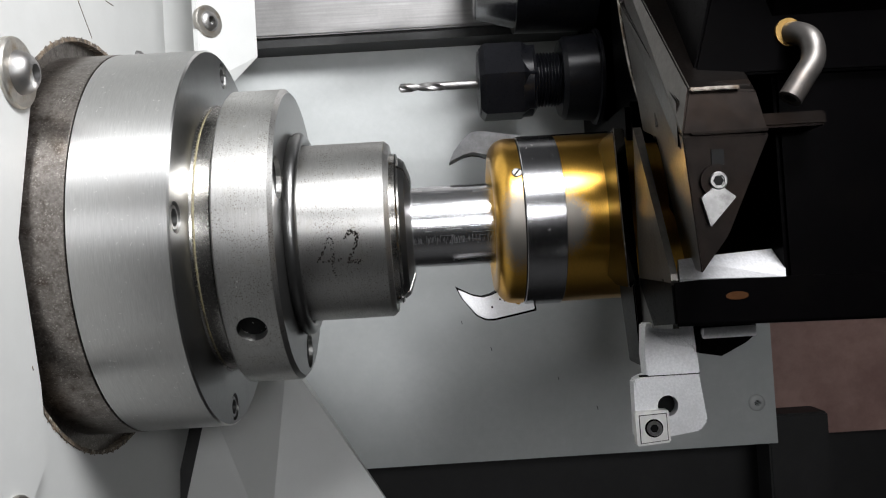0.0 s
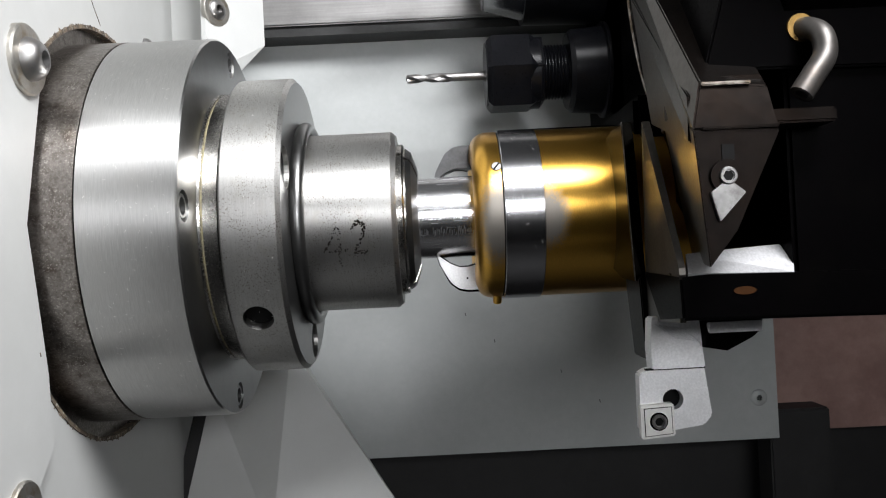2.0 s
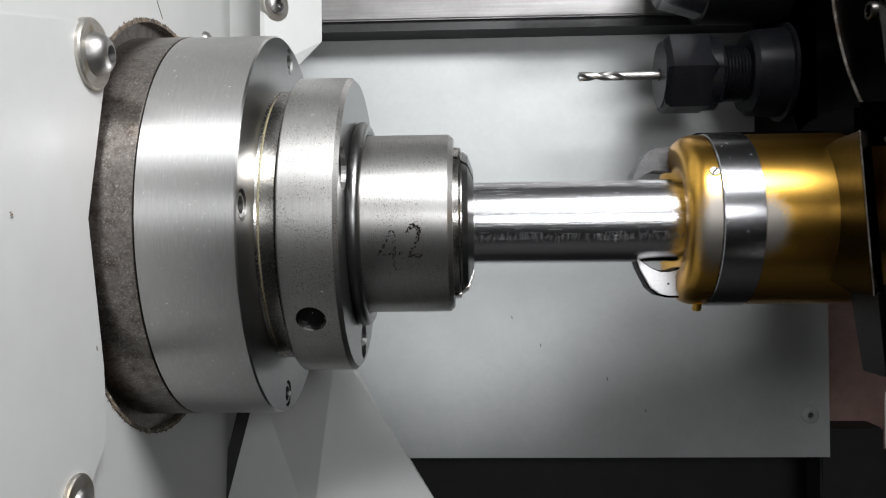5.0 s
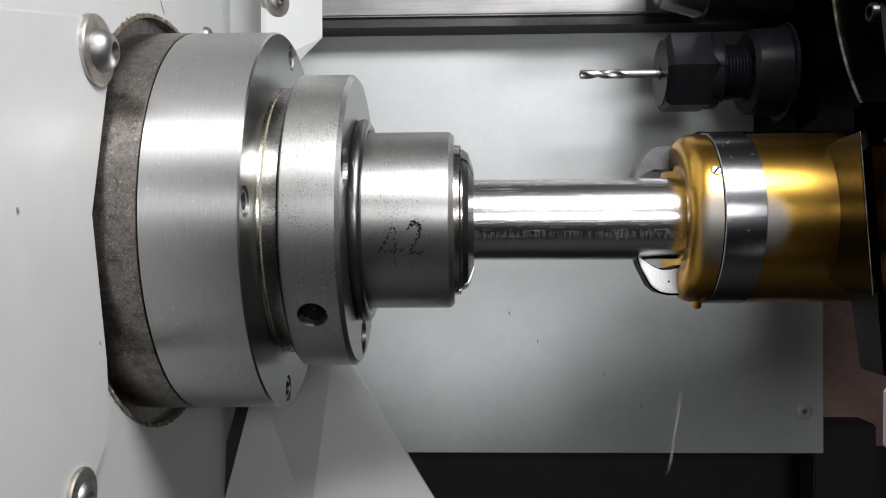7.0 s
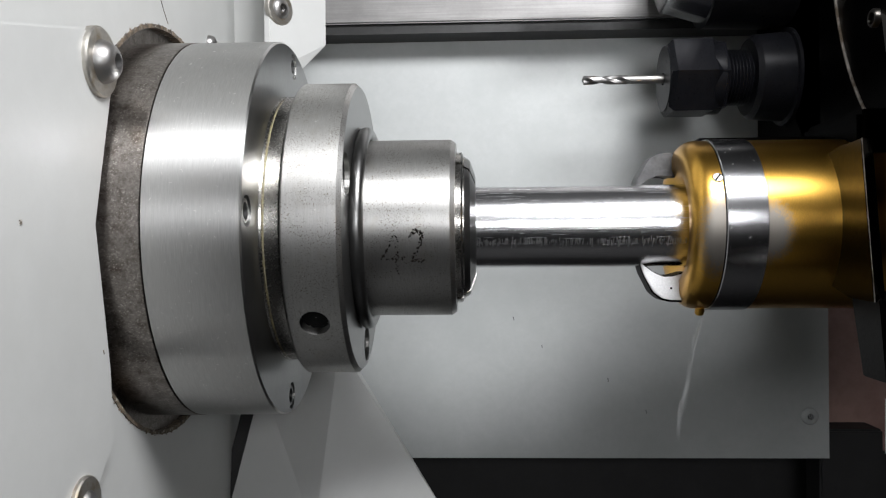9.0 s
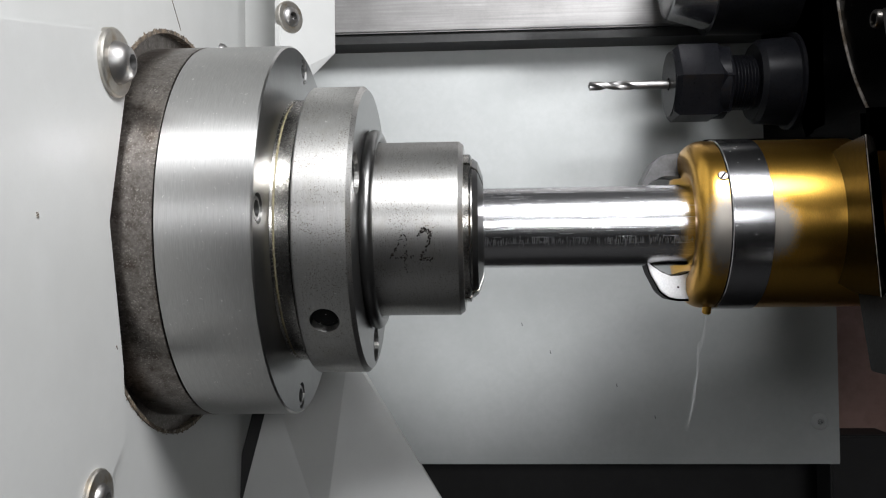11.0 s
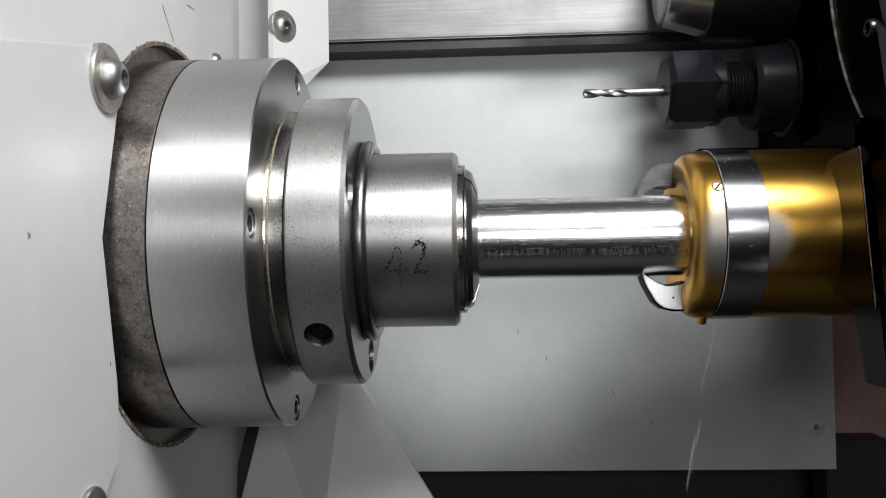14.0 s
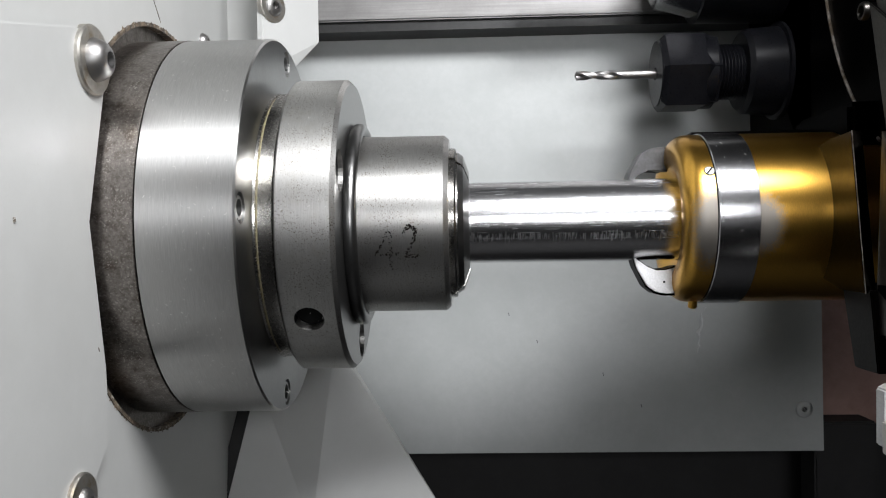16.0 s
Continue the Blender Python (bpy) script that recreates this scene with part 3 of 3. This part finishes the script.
    # worn rim and a screw on the disc's face
    rim = [Vector((0.1598, -0.0823 + 0.105 * math.cos(a), 0.111 + 0.105 * math.sin(a))) for a in [-0.95 + 0.13 * k for k in range(10)]]
    part("disc_rim", tube(rim, 0.0007, 8), EDGE, t, "thin worn rim on the turret face", smooth=True)
    socket_screw("disc_screw", (0.1600, -0.0129, 0.0733), (-1, 0, 0), 0.0034, t, "steel screw in the turret face", height=0.0022, mat=FLANK)
    # upper clamp block
    up = part("clamp_block", loft([(0.1480, -0.120, 0.0465), (0.210, -0.120, 0.0465), (0.210, -0.120, 0.0245), (0.1420, -0.120, 0.0255)],
                                  [(0.1500, -0.050, 0.0800), (0.210, -0.050, 0.0800), (0.210, -0.050, 0.0245), (0.1500, -0.050, 0.0255)], 0.0006), BLACK, t, "black clamp block")
    part("clamp_top_edge", box(0.1485, 0.208, -0.1212, -0.118, 0.0460, 0.0474, 0.0003), TOOL_GREY, up)
    part("clamp_bar", box(0.1405, 0.1540, -0.125, -0.090, 0.0180, 0.0232, 0.0006), TOOL_GREY, up, "worn steel clamp bar")
    part("clamp_shelf", box(0.1500, 0.1700, -0.127, -0.100, 0.0112, 0.0146, 0.0006), TOOL_GREY, up, "worn steel clamp shelf")
    part("rear_block", box(0.162, 0.215, -0.118, -0.05, -0.034, 0.026, 0.001), BLACK, t)
    low = part("lower_wedge", loft([(0.1525, -0.080, -0.0398), (0.1683, -0.080, -0.0374), (0.1681, -0.080, -0.0403), (0.1655, -0.080, -0.0425), (0.1580, -0.080, -0.0461), (0.1517, -0.080, -0.0449)],
                                   [(0.1525, -0.055, -0.0350), (0.1683, -0.055, -0.0330), (0.1681, -0.055, -0.0403), (0.1655, -0.055, -0.0425), (0.1580, -0.055, -0.0461), (0.1517, -0.055, -0.0449)]), BLACK, t)
    part("wedge_lip", box(0.1527, 0.1680, -0.0812, -0.0790, -0.0408, -0.0378, 0.0003), TOOL_BRIGHT, low, "bright scuffed lip")
    # bent coolant pipe with brass fitting
    pts = [Vector(p) for p in ((0.1650, -0.112, 0.0345), (0.1662, -0.120, 0.0345), (0.1678, -0.1255, 0.0315), (0.1674, -0.1275, 0.0262), (0.1640, -0.1285, 0.0215), (0.1608, -0.129, 0.0172))]
    part("coolant_pipe", tube(pts, 0.0027, 20), PIPE, t, "bent grey metal coolant pipe", smooth=True)
    part("pipe_fitting", cylinder((0.1648, -0.110, 0.0347), (0.1656, -0.1205, 0.0347), 0.0040, 24, 0.0034), BRASS, t, "brass pipe fitting", smooth=True)
    part("brass_plug", dome([(-0.001, 0), (-0.001, 0.0027), (0.0002, 0.0027), (0.0002, 0)], along((0.1490, -0.120, -0.0270), (0, -1, 0)) @ Matrix.Diagonal((1, 1, 0.36, 1)), 24), TARNISH, t, "tarnished brass plug")
    return t


def tube(pts, r, seg=16, bore=0.55):
    """A bent tube through the points, open at its end."""
    fine = []
    n = len(pts)
    for i in range(n - 1):
        p0, p1, p2, p3 = pts[max(i - 1, 0)], pts[i], pts[i + 1], pts[min(i + 2, n - 1)]
        for k in range(6):
            u = k / 6
            fine.append(0.5 * ((2 * p1) + (p2 - p0) * u + (2 * p0 - 5 * p1 + 4 * p2 - p3) * u * u + (3 * p1 - p0 - 3 * p2 + p3) * u ** 3))
    fine.append(pts[-1])
    bm = bmesh.new()
    rings = []
    side = Vector((0.3, 0.2, 1))
    for i, p in enumerate(fine):
        d = (fine[min(i + 1, len(fine) - 1)] - fine[max(i - 1, 0)]).normalized()
        u = d.cross(side).normalized()
        v = d.cross(u)
        side = -v if v.dot(side) < 0 else v
        v = d.cross(u)
        rings.append((p, u, v))
    loops = [[bm.verts.new(p + r * (math.cos(2 * math.pi * k / seg) * u + math.sin(2 * math.pi * k / seg) * v)) for k in range(seg)] for p, u, v in rings]
    p, u, v = rings[-1]
    loops.append([bm.verts.new(p + r * bore * (math.cos(2 * math.pi * k / seg) * u + math.sin(2 * math.pi * k / seg) * v)) for k in range(seg)])
    p, u, v = rings[-4]
    loops.append([bm.verts.new(p + r * bore * (math.cos(2 * math.pi * k / seg) * u + math.sin(2 * math.pi * k / seg) * v)) for k in range(seg)])
    for a, b in zip(loops, loops[1:]):
        for k in range(seg):
            bm.faces.new((a[k], a[(k + 1) % seg], b[(k + 1) % seg], b[k]))
    bm.faces.new(loops[0])
    bm.faces.new(loops[-1])
    return bm


def vee_tool():
    t = thing("profiling_tool", "dark worn profiling tool holder with a pointed insert", "turning tool")
    y = -0.1296
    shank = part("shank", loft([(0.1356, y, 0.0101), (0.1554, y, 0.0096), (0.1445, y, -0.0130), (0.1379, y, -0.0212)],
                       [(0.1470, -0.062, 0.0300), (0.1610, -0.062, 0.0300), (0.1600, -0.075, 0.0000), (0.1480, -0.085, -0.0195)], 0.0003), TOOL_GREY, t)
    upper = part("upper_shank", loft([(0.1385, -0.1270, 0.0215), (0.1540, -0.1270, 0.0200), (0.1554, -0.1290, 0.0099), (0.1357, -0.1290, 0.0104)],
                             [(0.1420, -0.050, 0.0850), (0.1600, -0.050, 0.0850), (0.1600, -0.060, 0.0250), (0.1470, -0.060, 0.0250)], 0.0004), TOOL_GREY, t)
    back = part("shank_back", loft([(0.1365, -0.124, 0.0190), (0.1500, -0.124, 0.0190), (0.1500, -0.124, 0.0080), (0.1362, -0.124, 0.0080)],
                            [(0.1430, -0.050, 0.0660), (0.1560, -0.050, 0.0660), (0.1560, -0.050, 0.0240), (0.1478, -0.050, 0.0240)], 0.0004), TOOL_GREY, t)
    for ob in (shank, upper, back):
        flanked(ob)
    ins = part("insert", prism_y([(0.1385, -0.0042), (0.1425, -0.0012), (0.1464, -0.0044), (0.1403, -0.0108)], y - 0.0016, y + 0.001, 0.0002), TIP, t, "grey pointed carbide insert")
    socket_screw("insert_screw", (0.1425, y - 0.0016, -0.0006), (0, -1, 0), 0.0020, ins, height=0.0005, mat=TIP)
    part("seat_ring", cylinder((0.1425, y - 0.0004, -0.0006), (0.1425, y - 0.0012, -0.0006), 0.0038, 24), TOOL_GREY, t)
    part("upper_clamp_edge", box(0.1386, 0.1500, -0.1280, -0.1262, 0.0205, 0.0213, 0.0002), EDGE, t, "bright worn clamp edge")
    part("lower_clamp_edge", box(0.1375, 0.1550, -0.1304, -0.1275, 0.0100, 0.0107, 0.0002), TOOL_GREY, t, "dull worn clamp edge")
    part("clamp_slot", box(0.1418, 0.1446, y - 0.0003, y + 0.002, 0.0030, 0.0066), SOCKET, t)
    return t


def square_tool():
    t = thing("facing_tool", "bright milled facing tool holder with a square insert", "turning tool")
    y = -0.0774
    a = part("shank", prism_y([(0.1374, -0.0372), (0.1512, -0.0372), (0.1524, -0.0525), (0.1370, -0.0525), (0.1368, -0.0465), (0.1374, -0.0380)], y, y + 0.007, 0.0004), TOOL_BRIGHT, t)
    b = part("head", loft([(x, y + 0.0012, z) for x, z in ((0.1334, -0.0535), (0.1362, -0.0521), (0.1524, -0.0521), (0.1541, -0.0662), (0.1517, -0.0690), (0.1420, -0.0702), (0.1332, -0.0702))],
                          [(x, y + 0.007, z) for x, z in ((0.1334, -0.0535), (0.1362, -0.0521), (0.1524, -0.0521), (0.1541, -0.0662), (0.1517, -0.0690), (0.1420, -0.0702), (0.1332, -0.0702))], 0.0005), TOOL_BRIGHT, t)
    cut(b, cylinder((0.1428, y - 0.003, -0.0612), (0.1428, y + 0.006, -0.0612), 0.0030, 24))
    ins = part("insert", prism_y([(0.1325, -0.0622), (0.1421, -0.0618), (0.1423, -0.0711), (0.1326, -0.0718)], y - 0.0018, y + 0.002, 0.0004), CARBIDE, t, "bright square carbide insert")
    part("insert_groove", prism_y([(0.1334, -0.0629), (0.1414, -0.0626), (0.1415, -0.0704), (0.1335, -0.0710)], y - 0.00195, y - 0.0017), TOOL_GREY, ins)
    part("insert_land", prism_y([(0.1336, -0.0631), (0.1412, -0.0628), (0.1413, -0.0702), (0.1337, -0.0708)], y - 0.0021, y - 0.0017), CARBIDE, ins)
    part("seat_ring", cylinder((0.1375, y - 0.0022, -0.0667), (0.1375, y - 0.0019, -0.0667), 0.0026, 28), BLACK, ins)
    socket_screw("insert_screw", (0.1375, y - 0.0021, -0.0667), (0, -1, 0), 0.0021, ins, height=0.0012, mat=TIP)
    part("step_groove", box(0.1350, 0.1522, y + 0.0002, y + 0.0016, -0.0524, -0.0519), SOCKET, b, "dark step between shank and head")
    part("relief_floor", cylinder((0.1428, y + 0.0045, -0.0612), (0.1428, y + 0.0058, -0.0612), 0.0029, 24), SOCKET, b, "dark floor of the relief hole")
    for k in range(26):
        x = 0.1382 + 0.0005 * k
        part("mill_mark", cylinder((x, y - 0.00002, -0.0390 - 0.0001 * k), (min(x + 0.006, 0.1512), y - 0.00002, -0.0435 - 0.0001 * k), 0.00005, 5), SHELF, a)
    for ob in t.children_recursive:
        ob.data.transform(Matrix.Translation((0, 0, 0.0013)))
    return t


def drill_chuck():
    t = thing("drill_chuck", "black collet chuck holding a small twist drill", "tool holder")
    cy, cz = 0.0748, 0.0705
    nut = part("nut", lathe([(0.1040, 0.004), (0.1040, 0.0165), (0.1062, 0.0190), (0.1240, 0.0190), (0.1265, 0.0172), (0.1300, 0.0172), (0.1300, 0.004)], 6, cy, cz), BLACK_NUT, t, "black hexagon collet nut")
    turned("nut_collar", [(0.1042, 0.003), (0.1042, 0.0155), (0.1035, 0.0150), (0.1035, 0.003)], BLACK_NUT, nut, "", 48, cy, cz)
    turned("nut_skirt", [(0.1235, 0.004), (0.1235, 0.0168), (0.1285, 0.0168), (0.1290, 0.0160), (0.1290, 0.004)], BLACK_NUT, nut, "", 48, cy, cz)
    prof = [(0.1285, 0.004)]
    x = 0.1285
    while x < 0.1425:
        prof += [(x, 0.0118), (x + 0.0006, 0.0129), (x + 0.0012, 0.0118)]
        x += 0.0015
    turned("thread", prof + [(x, 0.004)], BLACK_NUT, t, "fine black thread", 48, cy, cz)
    turned("body", [(0.1420, 0.004), (0.1420, 0.0175), (0.1440, 0.0195), (0.1580, 0.0205), (0.1585, 0.0225), (0.175, 0.0225), (0.175, 0.004)], BLACK_NUT, t, "", 64, cy, cz)
    drill(t, 0.0656, 0.115, 0.0021, cy, cz, 0.0235)
    return t


def drill(parent, x0, x1, r, cy, cz, flute):
    """A twist drill along x with its tip at x0."""
    bm = bmesh.new()
    seg, steps = 20, 60
    rings = []
    for i in range(steps + 1):
        x = x0 + 0.0009 + (flute - 0.0009) * i / steps
        tw = (x - x0) / (r * 15) * 2 * math.pi
        deep = 1.0 if i < steps - 8 else (steps - i) / 8
        rr = []
        for k in range(seg):
            a = 2 * math.pi * k / seg
            g = max(0.0, math.cos(2 * a)) ** 0.7
            rr.append(bm.verts.new((x, cy + r * (1 - 0.55 * g * deep) * math.cos(a + tw), cz + r * (1 - 0.55 * g * deep) * math.sin(a + tw))))
        rings.append(rr)
    tip = bm.verts.new((x0, cy, cz))
    for k in range(seg):
        bm.faces.new((tip, rings[0][k], rings[0][(k + 1) % seg]))
    for a, b in zip(rings, rings[1:]):
        for k in range(seg):
            bm.faces.new((a[k], a[(k + 1) % seg], b[(k + 1) % seg], b[k]))
    bm.faces.new(rings[-1])
    d = part("drill", bm, SCREW, parent, "bright twist drill", smooth=True)
    part("drill_shank", lathe([(x0 + flute - 0.001, 0), (x0 + flute - 0.001, r * 0.98), (x1, r * 0.98), (x1, 0)], 32, cy, cz), SCREW, d, smooth=True)


def upper_drill():
    t = thing("drill_holder", "steel tapered holder with a large twist drill", "tool holder")
    cy, cz = 0.0748, 0.1235
    turned("sleeve", [(0.1035, 0.003), (0.1035, 0.0200), (0.1045, 0.0215), (0.1225, 0.0265), (0.1225, 0.003)], RING, t, "grey tapered steel sleeve", 64, cy, cz)
    turned("body", [(0.1225, 0.003), (0.1225, 0.0290), (0.165, 0.0300), (0.165, 0.003)], BLACK_NUT, t, "", 64, cy, cz)
    drill(t, 0.046, 0.110, 0.0042, cy, cz, 0.050)
    return t


def bar_puller():
    """Nose ring at x = 0.0908 when the jaws are closed on the bar."""
    t = thing("bar_puller", "gold anodised bar puller with a steel band and hooked jaws", "bar puller")
    x0, R = 0.0905, 0.0315
    rr = 0.0065
    prof = [(x0 + 0.004, 0.0160), (x0 + 0.0015, 0.0185), (x0, 0.0215), (x0, R - rr)]
    prof += [(x0 + rr - rr * math.cos(a), R - rr + rr * math.sin(a)) for a in (0.25, 0.5, 0.75, 1.0, 1.25, 1.5)]
    prof += [(x0 + 0.0098, R), (x0 + 0.0098, 0.0160)]
    nose = turned("nose_ring", prof, GOLD_WORN, t, "worn gold nose ring", 96)
    turned("seam", [(x0 + 0.0096, 0.016), (x0 + 0.0096, R - 0.0004), (x0 + 0.0103, R - 0.0004), (x0 + 0.0103, 0.016)], SOCKET, t, "", 96)
    band = turned("steel_band", [(x0 + 0.0102, 0.016), (x0 + 0.0102, 0.0317), (x0 + 0.0105, 0.0320), (x0 + 0.0240, 0.0320), (x0 + 0.0243, 0.0317), (x0 + 0.0243, 0.016)], RING, t, "ground steel band", 96)
    turned("sleeve", [(x0 + 0.0243, 0.016), (x0 + 0.0243, 0.0315), (x0 + 0.0840, 0.0315), (x0 + 0.0840, 0.016)], GOLD_WORN, t, "gold anodised sleeve rubbed bare in a patch", 96)
    rnd = random.Random(17)
    bm = bmesh.new()
    for k in range(14):
        m = Matrix.Rotation(-rnd.uniform(-0.5, 1.1), 4, "X") @ Matrix.Translation((x0 + rnd.uniform(0.0112, 0.0235), -0.0320, 0)) @ Matrix.Rotation(rnd.uniform(0, 3.1), 4, "Y") @ Matrix.Diagonal((rnd.uniform(0.0002, 0.0014), 0.00005, rnd.uniform(0.00006, 0.00014), 1))
        bmesh.ops.create_cube(bm, size=1.0, matrix=m)
    part("band_nick", bm, NICK, band, "small bright nicks in the band")
    part("guide_strip", box(x0 + 0.012, x0 + 0.07, 0.012, 0.024, 0.027, 0.0345, 0.001), BLACK, t)
    d = Vector((0, -0.0275, 0.0157)).normalized()
    s = part("grub_screw", dome([(-0.002, 0), (-0.002, 0.0016), (0.0002, 0.0016), (0.0002, 0)], along((x0 + 0.0083, d.y * R, d.z * R), d), 24), SCREW, nose, "small slotted screw")
    m = along((x0 + 0.0083, d.y * (R + 0.00018), d.z * (R + 0.00018)), d)
    sl = box(-0.0002, 0.0001, -0.0015, 0.0015, -0.0003, 0.0003)
    bmesh.ops.transform(sl, matrix=m @ Matrix.Rotation(0.9, 4, "X"), verts=sl.verts)
    part("screw_slot", sl, SOCKET, s)
    rim = dome([(-0.0002, 0.0016), (0.00012, 0.0016), (0.00012, 0.0019), (-0.0002, 0.0019)], along((x0 + 0.0083, d.y * R, d.z * R), d), 24)
    part("screw_rim", rim, SOCKET, s)
    # hooked jaws: outline about the jaw's own corner
    hook = [(-0.0141, -0.0141), (-0.0128, -0.0185), (-0.0092, -0.0250), (-0.0062, -0.0272), (-0.0030, -0.0279), (0.0125, -0.0279), (0.0125, -0.0215), (0.0030, -0.0180), (0.0012, -0.0183),
            (-0.0020, -0.0195), (-0.0055, -0.0196), (-0.0090, -0.0182), (-0.0118, -0.0158)]
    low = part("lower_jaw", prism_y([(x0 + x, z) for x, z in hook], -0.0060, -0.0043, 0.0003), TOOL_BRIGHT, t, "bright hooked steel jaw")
    cx, cz = -0.003, -0.0222
    part("jaw_backing", prism_y([(x0 + cx + (x - cx) * 1.05, cz + (z - cz) * 1.16) for x, z in hook], -0.0042, 0.0058, 0.0003), BLACK, low)
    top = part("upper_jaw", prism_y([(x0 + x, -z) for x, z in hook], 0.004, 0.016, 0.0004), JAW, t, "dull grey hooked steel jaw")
    for q in ((0.0005, -0.0213), (0.0022, -0.0222), (-0.003, -0.0235)):
        part("pin_dot", cylinder((x0 + q[0], -0.0060, q[1]), (x0 + q[0], -0.0063, q[1]), 0.0004, 10), SOCKET, low)
    part("drain_nub", cylinder((x0 + 0.0080, -0.005, -0.0300), (x0 + 0.0080, -0.003, -0.0330), 0.0017, 16), GOLD, nose, "wet gold drain nub", smooth=True)
    return t, low, top


# ---- coolant ----
FALL = Vector((0.0, math.sin(radians(-SLANT)), -math.cos(radians(-SLANT))))
DRIPS = [(6.5, 0.000, 0.008, 1), (7.0, 0.045, 0.085, 3), (7.5, 0.000, 0.015, 1), (7.5, 0.020, 0.056, 2), (8.0, 0.0, 0.018, 2), (8.5, 0.030, 0.046, 1), (8.5, 0.060, 0.085, 2),
         (9.0, 0.0, 0.062, 3), (9.5, 0.0, 0.04, 2), (9.5, 0.05, 0.075, 2), (10.0, 0.0, 0.07, 3), (10.5, 0.02, 0.06, 2), (11.0, 0.0, 0.055, 3), (11.5, 0.0, 0.05, 3), (12.0, 0.0, 0.085, 3), (12.5, 0.045, 0.064, 5), (13.0, 0.0, 0.085, 3), (13.5, 0.0, 0.075, 3), (14.0, 0.0, 0.033, 2),
         (14.0, 0.05, 0.085, 3), (14.5, 0.0, 0.030, 2), (14.5, 0.048, 0.062, 3), (14.5, 0.072, 0.09, 2), (15.0, 0.0, 0.09, 3), (15.5, 0.0, 0.03, 2), (15.5, 0.04, 0.06, 4), (16.0, 0.0, 0.022, 3)]


def drips():
    """Falling streaks of coolant; each waits inside the puller, falls once and ends in the sump."""
    rnd = random.Random(11)
    made = []
    short = [(t, a, min(a + 0.026, s1), w) for t, s0, s1, w in DRIPS for a in np.arange(s0, s1 - 0.002, 0.026)]
    for t, s0, s1, width in short:
        ob = thing("coolant_drip", "clear coolant drip falling from the bar puller", "liquid drip", "coolant drips")
        bm = bmesh.new()
        n, seg = max(6, int((s1 - s0) / 0.0011)), 8
        turn = FALL.to_track_quat("Z", "Y").to_matrix()
        rings, off = [], Vector((0, 0, 0))
        for k in range(n + 1):
            u = k / n
            off = off * 0.8 + Vector((rnd.gauss(0, 0.00012 * width), rnd.gauss(0, 0.0001 * width), 0))
            r = (0.00022 + 0.00016 * width * rnd.random()) * (0.25 + 0.75 * math.sin(math.pi * min(1.0, u * 0.9 + 0.08)))
            p = FALL * u * (s1 - s0) + off
            rings.append([bm.verts.new(p + turn @ Vector((r * math.cos(2 * math.pi * q / seg), r * math.sin(2 * math.pi * q / seg), 0))) for q in range(seg)])
        for a, b in zip(rings, rings[1:]):
            for q in range(seg):
                bm.faces.new((a[q], a[(q + 1) % seg], b[(q + 1) % seg], b[q]))
        bm.faces.new(rings[0][::-1])
        bm.faces.new(rings[-1])
        part("streak", bm, WATER, ob, smooth=True)
        made.append((ob, t, s0, s1))
    return made


enclosure()
headstock()
bed()
chuck()
BAR_STOCK = bar_stock()
TURRET = [turret(), vee_tool(), square_tool(), drill_chuck(), upper_drill()]
PULLER, LOWER_JAW, UPPER_JAW = bar_puller()
DROPS = drips()

PULL = 0.0551
TRAVEL = [(0.0, 0.0), (3.8, 0.0), (3.93, 0.0), (4.0, 0.0006), (4.1, 0.005), (4.2, 0.0105), (4.6, 0.0340), (4.9, 0.0500), (5.05, PULL), (5.2, PULL), (16.0, PULL)]
STROKE = [(0.0, 0.0098), (0.6, 0.0098), (0.7, 0.0096), (0.8, 0.0040), (0.9, 0.0004), (1.0, 0.0), (2.0, 0.0), (3.8, 0.0)]


def motions():
    for ob in TURRET:
        walk(ob, [(t, BED @ pose(d, 0, 0)) for t, d in TRAVEL])
    walk(PULLER, [(t, BED @ pose(d, 0, 0)) for t, d in STROKE] + [(t, BED @ pose(d, 0, 0)) for t, d in TRAVEL[2:]])
    walk(BAR_STOCK, [(t, BED @ pose(d, 0, 0)) for t, d in TRAVEL])
    for ob, sign in ((LOWER_JAW, 1), (UPPER_JAW, -1)):
        def open_by(u):
            x, z = 0.0985, -0.024 * sign
            return pose(0.001 * u, 0, -0.0065 * u * sign) @ pose(x, 0, z) @ pose(0, 0, 0, 0, -10 * u * sign, 0) @ pose(-x, 0, -z)
        walk(ob, [(0.0, open_by(1)), (0.65, open_by(1)), (0.75, open_by(0.9)), (0.85, open_by(0.25)), (0.95, open_by(0)), (1.1, open_by(0)), (16.0, open_by(0))])
    for ob, t, s0, s1 in DROPS:
        lip = 0.1536 if t < 12.6 else 0.1580
        wait, base = Vector((lip, -0.004, -0.0310)), Vector((lip, -0.004, -0.0335))
        hide = Vector((0.1620, 0.0, 0.0)) - FALL * ((s1 - s0) / 2)
        early = Vector((0.1620 - PULL, 0.0, 0.0)) - FALL * ((s1 - s0) / 2)
        rows = [(0.0, early), (3.93, early), (5.05, hide), (t - 0.20, hide), (t - 0.10, wait - FALL * (s1 - s0) * 0.5), (t, base + FALL * s0)]
        if t < 15.8:
            rows += [(t + 0.1, base + FALL * (s0 + 0.11)), (t + 0.2, base + FALL * (s0 + 0.32)), (t + 0.3, base + FALL * (s0 + 0.40)), (16.0, base + FALL * (s0 + 0.40))]
        walk(ob, [(a, BED @ Matrix.Translation(p)) for a, p in rows])


motions()
